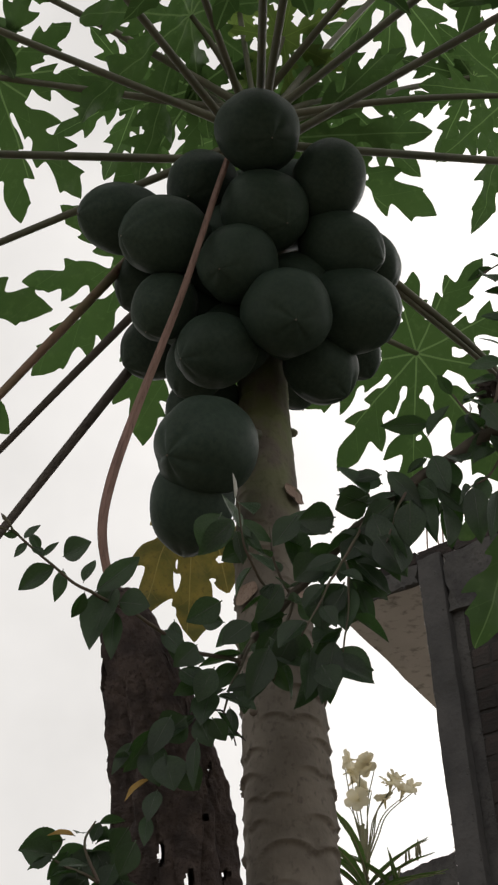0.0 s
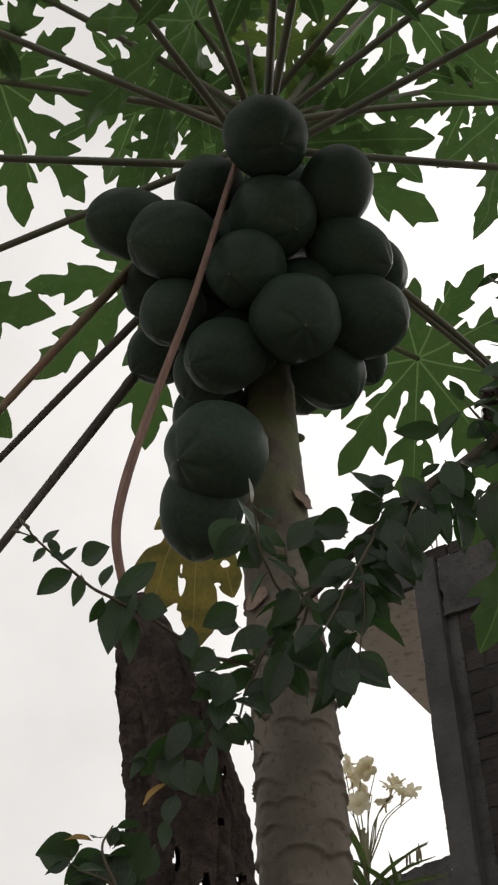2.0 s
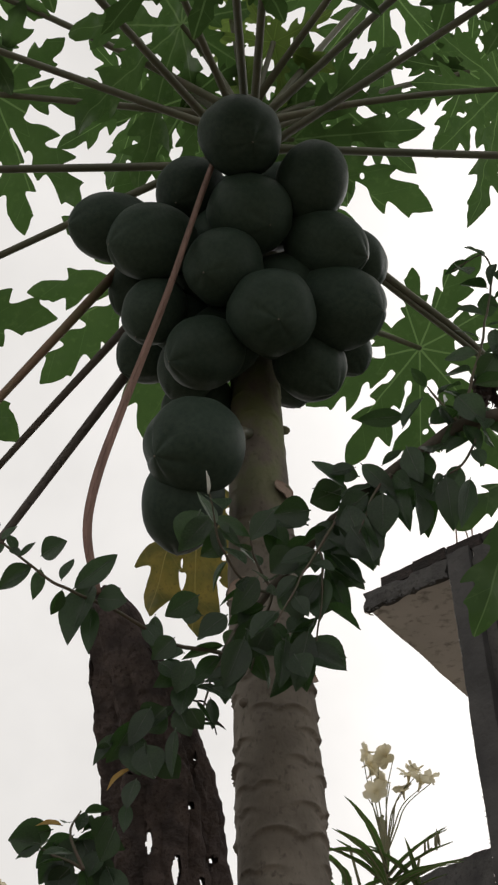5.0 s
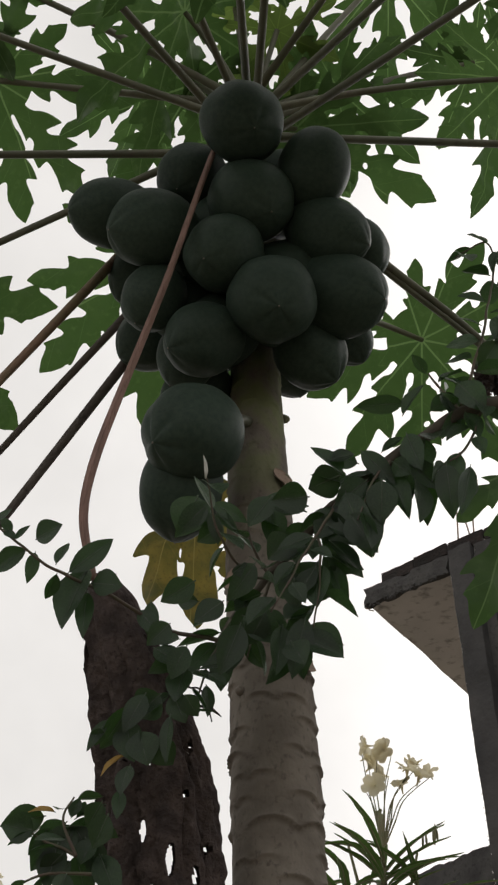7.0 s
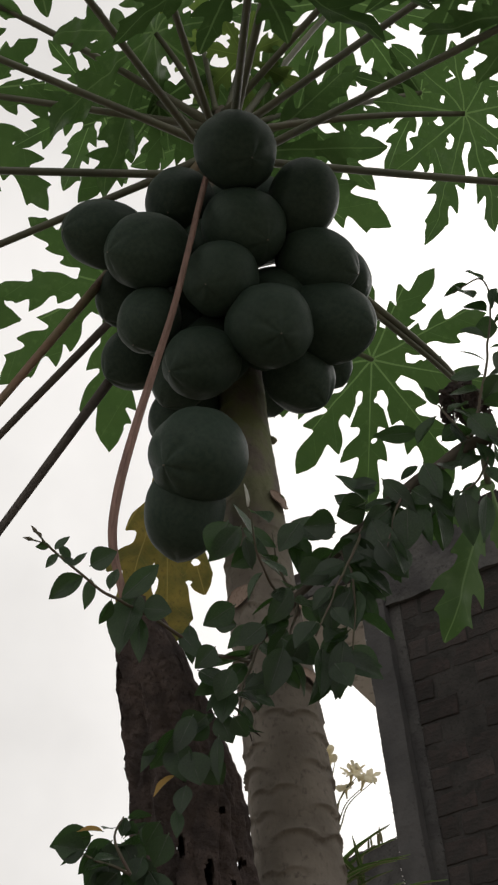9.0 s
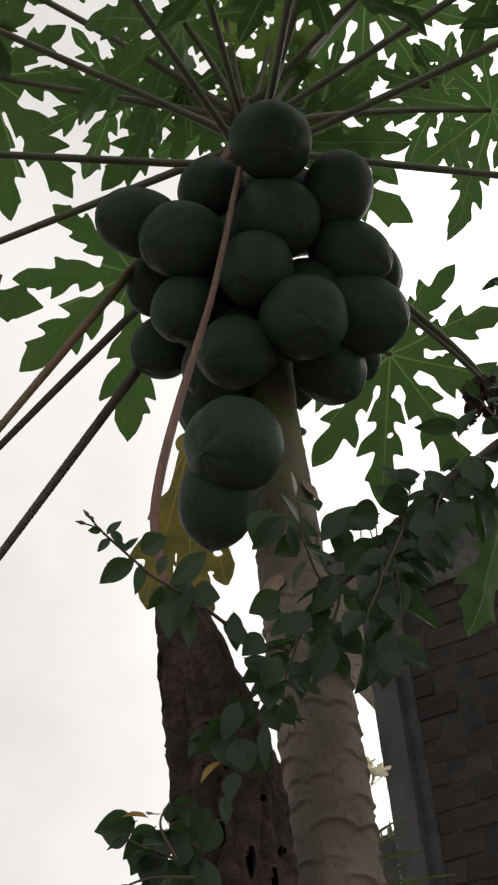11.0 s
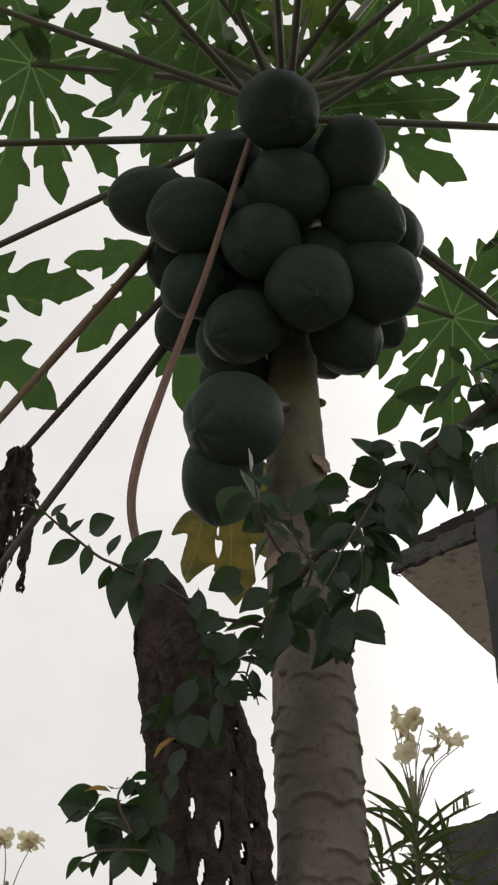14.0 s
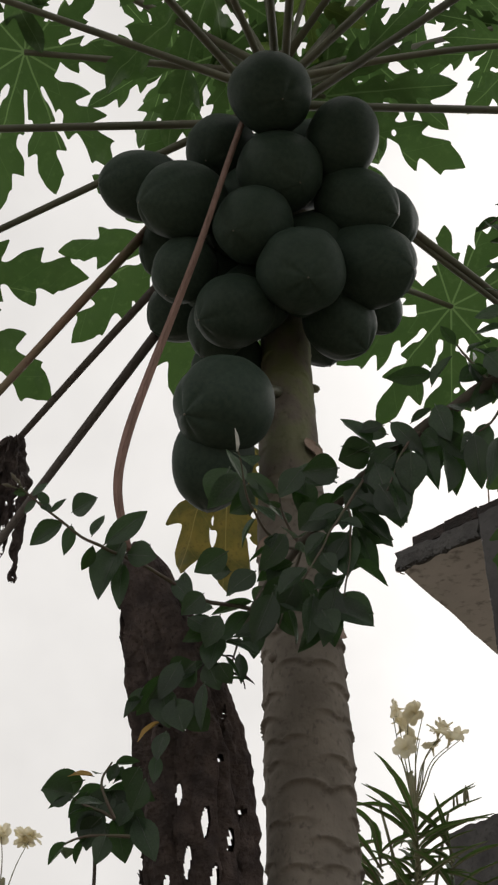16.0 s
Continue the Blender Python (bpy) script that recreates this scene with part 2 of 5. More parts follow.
def spline(points, n):
    """n + 1 points of a smooth curve through the points."""
    p = [np.array(q, float) for q in points]
    p = [2 * p[0] - p[1]] + p + [2 * p[-1] - p[-2]]
    out, k = [], len(p) - 3
    for i in range(n + 1):
        u = i / n * k
        j = min(int(u), k - 1)
        t = u - j
        a, b, c, d = p[j:j + 4]
        out.append(0.5 * (2 * b + (c - a) * t + (2 * a - 5 * b + 4 * c - d) * t * t + (3 * b - a - 3 * c + d) * t ** 3))
    return np.array(out)


def tube(path, radii, sides=8, flat=1.0, groove=0.0, caps=True):
    """Vertices and faces of a round rod along a path."""
    path = np.array(path, float)
    verts, faces = [], []
    up = np.array((0.13, 0.21, 0.97))
    for i, p in enumerate(path):
        d = path[min(i + 1, len(path) - 1)] - path[max(i - 1, 0)]
        d = d / (np.linalg.norm(d) + 1e-9)
        if abs(d @ up) > 0.97:
            up = np.array((0.9, 0.3, 0.1))
        a = np.cross(d, up)
        a /= np.linalg.norm(a)
        b = np.cross(a, d)
        up = b
        r = radii[i] if hasattr(radii, "__len__") else radii
        for k in range(sides):
            th = 2 * math.pi * k / sides
            g = 1.0 - groove * max(0.0, math.cos(th - 1.2)) ** 6
            verts.append(p + r * g * (math.cos(th) * a + flat * math.sin(th) * b))
    for i in range(len(path) - 1):
        for k in range(sides):
            q = (k + 1) % sides
            faces.append((i * sides + k, i * sides + q, (i + 1) * sides + q, (i + 1) * sides + k))
    if caps:
        faces.append(tuple(range(sides - 1, -1, -1)))
        faces.append(tuple(range((len(path) - 1) * sides, len(path) * sides)))
    return verts, faces


def joined(*pieces):
    """Several (verts, faces, material index) joined into one."""
    V, F, M = [], [], []
    for v, f, k in pieces:
        o = len(V)
        V += list(v)
        F += [tuple(i + o for i in q) for q in f]
        M += [k] * len(f)
    return V, F, M


def frame_from(x_axis, z_hint, at):
    """A pose whose x axis points along x_axis and whose z axis lies near z_hint."""
    x = Vector(x_axis).normalized()
    y = Vector(z_hint).cross(x).normalized()
    z = x.cross(y)
    m = Matrix((x, y, z)).transposed().to_4x4()
    m.translation = Vector(at)
    return m


# ---------------------------------------------------------------- palmate leaves
def spear(u, v, length, half, grow=0.3):
    """Negative inside a finger along u that swells a little and ends in a point."""
    x = np.clip(u / length, 0.0, 1.0)
    w = half * (0.82 + grow * np.sin(math.pi * x)) * (1.0 - x ** 2.6)
    f = np.abs(v) - w
    return np.where(u < 0, np.hypot(u, v) - half * 0.8, np.where(u > length, np.hypot(u - length, v), f))


def lobe_field(X, Y, ang, L, half_left, half_right, rnd, R, gap):
    """One lobe: a spearhead on its midrib with forward-swept fingers on both sides, rounded bays between them."""
    u = X * math.cos(ang) + Y * math.sin(ang)
    v = -X * math.sin(ang) + Y * math.cos(ang)
    x = np.clip(u / L, 0.0, 1.0)
    w = np.interp(x, (0.0, 0.22, 0.40, 0.52, 0.66, 0.78, 0.86, 0.93, 1.0), (0.046, 0.048, 0.052, 0.054, 0.060, 0.078, 0.082, 0.052, 0.0)) * L
    shapes = [np.where(u > 0, np.abs(v) - w, np.hypot(u, v) - 0.03 * R)]
    for side in (1, -1):
        for at, reach, wide in ((0.34, 0.23, 0.056), (0.55, 0.25, 0.055), (0.745, 0.15, 0.038)):
            if at > 0.6 and rnd.random() < 0.25:
                continue
            a0 = (at + rnd.uniform(-0.035, 0.035)) * L
            lean = radians(rnd.uniform(46, 64)) * side
            uu = (u - a0) * math.cos(lean) + v * math.sin(lean)
            vv = -(u - a0) * math.sin(lean) + v * math.cos(lean)
            bend = vv + side * 0.55 * np.clip(uu, 0, 1) ** 2 / L
            shapes.append(spear(uu, bend, reach * L * rnd.uniform(0.78, 1.12), wide * L * rnd.uniform(0.9, 1.15)))
    k = 0.012 * R
    f = -k * np.log(sum(np.exp(-np.clip(q, -0.3 * R, 0.3 * R) / k) for q in shapes))
    for side, half in ((1, half_left), (-1, half_right)):
        if half < radians(60):
            f = np.maximum(f, side * v * math.cos(half) - u * math.sin(half) + gap * R)
    return f


def palmate_leaf(seed, R, lobes=9, droop=0.25, fold=0.12, wave=0.024, cells=76, holes=0, mats=None, spread=158, web=0.27, gap=0.010):
    """A deeply lobed papaya blade of radius R: hub at the origin, middle lobe along x, upper side z. Lobes may be given as (degrees, length)."""
    rnd = random.Random(seed)
    if isinstance(lobes, int):
        rows = []
        for i in range(lobes):
            u = (i - (lobes - 1) / 2) / ((lobes - 1) / 2)
            rows.append((radians(u * spread), R * (1.0 - 0.40 * abs(u) ** 1.7) * (1 + 0.06 * math.sin(i * 2.3 + seed * 1.7))))
    else:
        rows = sorted((radians(d), L) for d, L in lobes)
    ribs = [(math.cos(a), math.sin(a), droop * rnd.uniform(0.55, 1.5)) for a, _ in rows]
    h = R / cells
    xs = np.arange(-1.15 * R, 1.2 * R, h)
    X, Y = np.meshgrid(xs, xs, indexing="ij")
    f = np.hypot(X, Y) - web * min(R, sum(L for _, L in rows) / len(rows)) * (1.0 if len(rows) > 4 else 0.4)
    n_rows = len(rows)
    for i, (ang, L) in enumerate(rows):
        left = (rows[(i + 1) % n_rows][0] - ang) % (2 * math.pi) / 2
        right = (ang - rows[i - 1][0]) % (2 * math.pi) / 2
        f = np.minimum(f, lobe_field(X, Y, ang, L, left, right, rnd, R, gap))
    for _ in range(holes):
        hx, hy, hq = rnd.uniform(-0.2, 0.7) * R, rnd.uniform(-0.5, 0.5) * R, rnd.uniform(0.006, 0.02) * R
        f = np.maximum(f, hq - np.hypot(X - hx, (Y - hy) * 0.7))
    verts, faces, ids = [], [], {}

    def corner(i, j):
        key = (i, j)
        if key not in ids:
            ids[key] = len(verts)
            verts.append((xs[i], xs[j]))
        return ids[key]

    def cut(i, j, p, q):
        key = (i, j, p, q) if (i, j) < (p, q) else (p, q, i, j)
        if key not in ids:
            a, b = f[i, j], f[p, q]
            t = a / (a - b)
            ids[key] = len(verts)
            verts.append((xs[i] + t * (xs[p] - xs[i]), xs[j] + t * (xs[q] - xs[j])))
        return ids[key]

    inside = f < 0
    touched = inside[:-1, :-1] | inside[1:, :-1] | inside[1:, 1:] | inside[:-1, 1:]
    for i, j in zip(*np.nonzero(touched)):
        ring = ((i, j), (i + 1, j), (i + 1, j + 1), (i, j + 1))
        poly = []
        for k in range(4):
            a, b = ring[k], ring[(k + 1) % 4]
            if inside[a]:
                poly.append(corner(*a))
            if inside[a] != inside[b]:
                poly.append(cut(*a, *b))
        if len(poly) >= 3:
            faces.append(tuple(poly))

    def lift(x, y):
        r = math.hypot(x, y)
        if r < 1e-6:
            return (x, y, 0.0)
        share = [max(0.0, (x * q[0] + y * q[1]) / r) ** 24 + 1e-9 for q in ribs]
        sag = sum(q[2] * w for q, w in zip(ribs, share)) / sum(share)
        near = max(ribs, key=lambda q: x * q[0] + y * q[1])
        z = -sag * r * r / R + fold * abs(near[0] * y - near[1] * x)
        z += wave * noise.noise(Vector((x * 11 + seed * 3.1, y * 11, seed))) * (0.3 + r / R)
        z += 0.005 * noise.noise(Vector((x * 34, y * 34 + seed, 3.3)))
        return (x, y, z)

    return shape("leaf_blade", [lift(x, y) for x, y in verts], faces, mats or [LEAF])


BLADES = [palmate_leaf(s, 0.335, droop=d, holes=hq) for s, d, hq in ((1, 0.22, 2), (2, 0.30, 1), (3, 0.20, 2), (4, 0.20, 1), (5, 0.26, 2), (7, 0.20, 2), (8, 0.20, 3))]
STAR_RIGHT = palmate_leaf(21, 0.37, [(-145, 0.19), (-108, 0.26), (-74, 0.29), (-35, 0.35), (5, 0.37), (40, 0.375), (72, 0.33), (104, 0.30), (150, 0.21)], 0.06, holes=3)
STAR_LEFT = palmate_leaf(22, 0.37, [(-140, 0.21), (-106, 0.20), (-68, 0.25), (-19, 0.31), (9, 0.31), (34, 0.37), (66, 0.37), (100, 0.33), (136, 0.25)], 0.10, holes=2)
LOW_LEFT = palmate_leaf(23, 0.385, [(150, 0.19), (105, 0.23), (62, 0.265), (24, 0.335), (-23, 0.385), (-62, 0.34), (-104, 0.26), (-148, 0.19)], 0.06, holes=2)
FAR_LEFT = palmate_leaf(24, 0.42, [(-112, 0.21), (-62, 0.24), (-8, 0.40), (32, 0.42), (74, 0.37), (120, 0.28), (165, 0.2)], 0.10, holes=1)
SIDE_LEFT = palmate_leaf(25, 0.29, [(-150, 0.15), (-105, 0.19), (-66, 0.2), (-28, 0.165), (6, 0.285), (48, 0.25), (92, 0.22), (135, 0.17)], 0.10, holes=1)
SIDE_RIGHT = palmate_leaf(26, 0.355, [(-125, 0.2), (-78, 0.25), (-36, 0.28), (0, 0.30), (31, 0.355), (68, 0.33), (108, 0.27), (152, 0.19)], 0.05, holes=2)
HANGING = palmate_leaf(12, 0.30, [(-30, 0.13), (0, 0.29), (27, 0.16)], 0.0, fold=0.4, web=0.16, gap=0.016)
YOUNG = palmate_leaf(7, 0.17, lobes=7, droop=-0.15, fold=0.25, mats=[LEAF_YOUNG], cells=40)
YELLOW = palmate_leaf(9, 0.43, [(-13, 0.33), (-2, 0.43), (12, 0.39)], 0.03, fold=0.36, wave=0.04, holes=16, mats=[LEAF_YELLOW], web=0.2, gap=-0.005)


# ---------------------------------------------------------------- ground
def ground_sheet():
    n, verts, faces = 48, [], []
    ax = [math.copysign(abs(t) ** 3 * 400, t) for t in np.linspace(-1, 1, n)]
    for x in ax:
        for y in ax:
            near = math.exp(-(x * x + y * y) / 400)
            verts.append((x, y, -0.02 + 0.05 * near * noise.noise(Vector((x * 0.4, y * 0.4, 0)))))
    for i in range(n - 1):
        for j in range(n - 1):
            faces.append((i * n + j, (i + 1) * n + j, (i + 1) * n + j + 1, i * n + j + 1))
    return tagged(new("ground", shape("ground", verts, faces, SOIL)), "bare brown garden soil with sparse green weeds", "ground", kind="structure")


ground_sheet()

# ---------------------------------------------------------------- papaya tree
tree = thing("papaya_tree", (0.12, 1.90, 0.0), "tall papaya tree laden with unripe green fruit", "tree")
TREE_AT = Vector((0.12, 1.90, 0.0))
AXIS = [(0.0, 0.12, 1.90, 0.088), (0.8, 0.10, 1.905, 0.078), (1.5, 0.082, 1.91, 0.068), (2.05, 0.056, 1.92, 0.0615), (2.3, 0.043, 1.93, 0.0605),
        (2.54, 0.023, 1.94, 0.055), (2.9, 0.006, 1.95, 0.044), (3.2, -0.004, 1.94, 0.042), (3.5, -0.012, 1.92, 0.036), (3.72, -0.014, 1.91, 0.018)]


def axis_at(z):
    zs = [a[0] for a in AXIS]
    return np.array([np.interp(z, zs, [a[1] for a in AXIS]), np.interp(z, zs, [a[2] for a in AXIS]), z]), float(np.interp(z, zs, [a[3] for a in AXIS]))


def papaya_trunk():
    """The trunk with the crescent scars of fallen leaves, each a low ledge with a hollow above."""
    rnd = random.Random(4)
    scars = []
    z, k = 0.2, 0
    while z < 3.15:
        scars.append((z + rnd.uniform(-0.008, 0.008), (k * 2.399 + rnd.uniform(-0.3, 0.3)) % (2 * math.pi), rnd.uniform(0.55, 1.3)))
        z += (0.0140 if z < 2.25 else 0.0165 if z < 2.5 else 0.026) * rnd.uniform(0.6, 1.4)
        k += 1
    levels = np.concatenate([np.linspace(0, 1.85, 200, endpoint=False), np.linspace(1.85, 3.0, 1000, endpoint=False), np.linspace(3.0, 3.72, 160)])
    rows, sides, verts, faces = len(levels) - 1, 64, [], []
    sz = np.array([s[0] for s in scars])
    sa = np.array([s[1] for s in scars])
    sw = np.array([s[2] for s in scars])
    for i in range(rows + 1):
        z = float(levels[i])
        c, r = axis_at(z)
        th = 2 * math.pi * np.arange(sides) / sides
        near = np.abs(sz - z) < 0.09
        bump = np.zeros(sides)
        for zz, aa, ww in zip(sz[near], sa[near], sw[near]):
            da = (th - aa + math.pi) % (2 * math.pi) - math.pi
            u = np.abs(da) / (1.1 * ww)
            inside = np.clip(1 - u * u, 0, 1)
            rim = zz + ww * (0.014 * np.sin(math.pi * np.clip(u, 0, 1)) ** 0.8 - 0.008 * u * u)      # a gull's wings with a dip between
            edge = z - rim
            bump += inside * 0.0054 * ww * np.where(edge > 0, np.exp(-np.clip(edge, 0, 1) / 0.0060), np.exp(-(edge / 0.0020) ** 2))
            bump -= 0.0035 * np.exp(-(da / 0.09) ** 2 - ((z - zz - 0.007) / 0.004) ** 2)
            bump -= inside * 0.0024 * np.exp(-((z - rim + 0.007) / 0.006) ** 2)
        fade = 1.0 if z < 2.4 else max(0.35, 1 - (z - 2.4) * 2.2)
        for k in range(sides):
            a = th[k]
            lump = 0.0026 * noise.noise(Vector((math.cos(a) * 2.2, math.sin(a) * 2.2, z * 9))) + 0.0008 * noise.noise(Vector((math.cos(a) * 7, math.sin(a) * 7, z * 40)))
            rr = r + bump[k] * fade + lump + (0.03 * math.exp(-z * 7))
            verts.append((c[0] + rr * math.cos(a) - TREE_AT.x, c[1] + rr * math.sin(a) - TREE_AT.y, z - 0.03))
    for i in range(rows):
        for k in range(sides):
            q = (k + 1) % sides
            faces.append((i * sides + k, i * sides + q, (i + 1) * sides + q, (i + 1) * sides + k))
    faces.append(tuple(range(rows * sides, (rows + 1) * sides)))
    return part("trunk", shape("trunk", verts, faces, BARK), tree, "grey-brown trunk ringed with leaf scars")


papaya_trunk()


def scar_knob(z, ang, size):
    """A woody stub where a fruit stalk broke off."""
    c, r = axis_at(z)
    d = np.array((math.cos(ang), math.sin(ang), 0.1))
    p = c + d * (r - 0.004)
    v, f = tube([p, p + d * size * 0.7, p + d * size + (0, 0, size * 0.15)], [size * 0.75, size * 0.6, size * 0.35], 9)
    part("stub", shape("stub", [np.array(q) - TREE_AT for q in v], f, BARK), tree)


scar_knob(2.812, radians(10), 0.012)
scar_knob(2.26, radians(222), 0.011)
scar_knob(2.655, radians(-35), 0.010)


def bark_flake(z, ang, width, height):
    """A papery scale of an old leaf base, its lower rim standing off the trunk."""
    n, w, V, F = 7, 8, [], []
    for lift in (0.0, 0.0016):
        for i in range(n + 1):
            u = i / n
            c, r = axis_at(z - height * u)
            for j in range(w + 1):
                s = j / w * 2 - 1
                a = ang + s * width * (0.35 + 0.65 * math.sin(math.pi * min(1.0, 0.25 + u * 0.6))) * (1 - 0.5 * max(0, u - 0.7))
                rr = r + 0.0030 + lift + 0.005 * u ** 2 + 0.003 * noise.noise(Vector((u * 3, s * 2, z * 9)))
                V.append((c[0] + rr * math.cos(a) - TREE_AT.x, c[1] + rr * math.sin(a) - TREE_AT.y, z - height * u - 0.006 * (1 - s * s) * u))
    m = (n + 1) * (w + 1)
    for i in range(n):
        for j in range(w):
            q = (i * (w + 1) + j, i * (w + 1) + j + 1, (i + 1) * (w + 1) + j + 1, (i + 1) * (w + 1) + j)
            F.append(tuple(k + m for k in q))
            F.append(q[::-1])
    rim = [i * (w + 1) for i in range(n + 1)] + [n * (w + 1) + j for j in range(1, w + 1)] + [i * (w + 1) + w for i in range(n - 1, -1, -1)] + list(range(w - 1, 0, -1))
    for a, b in zip(rim, rim[1:] + rim[:1]):
        F.append((a, b, b + m, a + m))
    part("bark_flake", shape("bark_flake", V, F, FLAKE), tree, "papery brown scale of an old leaf base")


for z_f, a_f, w_f, h_f in ((2.665, -42, 0.40, 0.028), (2.462, -38, 0.38, 0.026), (2.475, -140, 0.40, 0.030), (2.325, -40, 0.40, 0.022)):
    bark_flake(z_f, radians(a_f), w_f, h_f)


def fruit_mesh(seed, slender, ribs):
    """A papaya of unit diameter along -z from its stalk: rounded shoulders, five soft ribs that sharpen towards a pointed blossom end."""
    rnd = random.Random(seed)
    rows, sides, verts, faces = 52, 70, [], []
    ph = rnd.uniform(0, 6)
    skew = [rnd.uniform(0.6, 1.4) for _ in range(5)]
    for i in range(rows + 1):
        u = i / rows
        t = math.pi * u
        r = 0.5 * math.sin(t) ** 0.80 * (1.0 + 0.07 * math.cos(t - 2.0))
        z = 0.5 * slender * math.cos(t)
        tip = max(0.0, u - 0.84) / 0.16
        z -= 0.055 * tip ** 1.3
        z -= 0.05 * max(0.0, 0.10 - u) / 0.10
        for k in range(sides):
            a = 2 * math.pi * k / sides
            turn = (a + ph) / (2 * math.pi) * 5
            near = abs(turn - round(turn))                   # 0 in a groove, 0.5 on a rib
            deep = skew[int(round(turn)) % 5]
            end = max(0.0, (u - 0.40) / 0.60)
            groove = deep * math.exp(-(near / 0.17) ** 2)
            rr = r * (1 - ribs * groove * (0.35 + 1.1 * end) + 0.4 * ribs * (near - 0.25))
            rr *= 1 + 0.075 * noise.noise(Vector((math.cos(a) * 0.9 + seed * 5, math.sin(a) * 0.9, u * 2.0)))
            rr *= 1 + 0.022 * noise.noise(Vector((math.cos(a) * 2.6 + seed * 9, math.sin(a) * 2.6, u * 5.0)))
            pit = 0.45 * ribs * groove * math.exp(-((u - 0.90) / 0.06) ** 2)
            verts.append((rr * math.cos(a), rr * math.sin(a), z + pit))
    for i in range(rows):
        for k in range(sides):
            q = (k + 1) % sides
            faces.append((i * sides + k, (i + 1) * sides + k, (i + 1) * sides + q, i * sides + q))
    # dry remnant of the blossom
    v, f = tube([(0, 0, -0.5 * slender - 0.03), (0.004, 0.002, -0.5 * slender - 0.065)], [0.018, 0.009], 7)
    V, F, M = joined((verts, faces, 0), (v, f, 1))
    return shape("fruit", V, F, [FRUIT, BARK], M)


FRUITS = [fruit_mesh(1, 1.16, 0.026), fruit_mesh(2, 1.22, 0.024), fruit_mesh(3, 1.16, 0.036), fruit_mesh(4, 1.28, 0.034), fruit_mesh(5, 1.06, 0.034), fruit_mesh(6, 1.24, 0.018)]


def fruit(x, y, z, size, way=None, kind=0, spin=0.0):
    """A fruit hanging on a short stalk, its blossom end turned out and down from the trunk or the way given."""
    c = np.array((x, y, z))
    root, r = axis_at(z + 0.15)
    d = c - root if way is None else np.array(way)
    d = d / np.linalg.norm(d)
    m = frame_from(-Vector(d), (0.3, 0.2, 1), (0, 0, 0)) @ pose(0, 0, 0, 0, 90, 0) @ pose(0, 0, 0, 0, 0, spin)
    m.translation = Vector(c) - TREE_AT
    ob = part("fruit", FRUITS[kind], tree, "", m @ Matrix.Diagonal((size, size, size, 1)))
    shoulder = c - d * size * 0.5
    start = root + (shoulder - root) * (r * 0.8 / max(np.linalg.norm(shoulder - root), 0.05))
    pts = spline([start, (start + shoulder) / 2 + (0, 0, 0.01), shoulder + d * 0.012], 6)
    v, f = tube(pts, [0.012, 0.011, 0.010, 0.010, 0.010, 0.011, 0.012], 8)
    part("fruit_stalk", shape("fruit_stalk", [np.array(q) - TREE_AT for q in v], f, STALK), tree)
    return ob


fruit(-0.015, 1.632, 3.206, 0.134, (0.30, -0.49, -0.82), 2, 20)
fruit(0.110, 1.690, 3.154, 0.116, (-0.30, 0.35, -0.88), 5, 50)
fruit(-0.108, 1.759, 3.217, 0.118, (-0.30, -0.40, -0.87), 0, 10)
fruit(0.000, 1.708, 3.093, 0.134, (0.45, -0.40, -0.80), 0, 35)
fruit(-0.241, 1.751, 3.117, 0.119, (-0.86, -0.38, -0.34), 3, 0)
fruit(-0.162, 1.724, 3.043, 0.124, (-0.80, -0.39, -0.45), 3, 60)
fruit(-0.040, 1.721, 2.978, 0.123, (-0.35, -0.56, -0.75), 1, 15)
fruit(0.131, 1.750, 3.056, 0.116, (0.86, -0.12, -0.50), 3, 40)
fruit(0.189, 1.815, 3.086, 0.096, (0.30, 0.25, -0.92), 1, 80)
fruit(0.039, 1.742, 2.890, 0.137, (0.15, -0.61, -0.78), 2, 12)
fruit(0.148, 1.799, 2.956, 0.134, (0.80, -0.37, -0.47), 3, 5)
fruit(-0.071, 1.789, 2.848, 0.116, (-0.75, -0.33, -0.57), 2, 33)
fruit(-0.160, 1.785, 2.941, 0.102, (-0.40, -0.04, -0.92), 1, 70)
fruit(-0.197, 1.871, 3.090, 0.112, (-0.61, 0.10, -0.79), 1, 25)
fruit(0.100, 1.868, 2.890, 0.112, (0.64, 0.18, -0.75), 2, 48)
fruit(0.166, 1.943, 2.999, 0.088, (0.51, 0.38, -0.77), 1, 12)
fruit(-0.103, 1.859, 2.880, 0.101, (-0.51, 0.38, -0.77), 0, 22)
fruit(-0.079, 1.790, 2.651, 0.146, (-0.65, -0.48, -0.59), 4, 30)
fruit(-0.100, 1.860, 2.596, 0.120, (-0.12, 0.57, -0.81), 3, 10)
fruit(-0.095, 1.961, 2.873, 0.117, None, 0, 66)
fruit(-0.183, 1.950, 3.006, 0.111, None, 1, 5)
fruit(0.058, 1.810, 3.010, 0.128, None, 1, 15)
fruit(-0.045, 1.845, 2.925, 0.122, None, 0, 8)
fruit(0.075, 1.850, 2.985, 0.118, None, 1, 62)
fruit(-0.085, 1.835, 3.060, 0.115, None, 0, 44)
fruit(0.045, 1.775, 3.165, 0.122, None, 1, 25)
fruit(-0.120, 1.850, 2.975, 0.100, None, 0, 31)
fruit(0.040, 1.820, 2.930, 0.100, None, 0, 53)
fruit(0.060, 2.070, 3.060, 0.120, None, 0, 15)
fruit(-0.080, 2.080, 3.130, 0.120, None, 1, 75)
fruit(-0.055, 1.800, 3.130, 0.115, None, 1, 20)
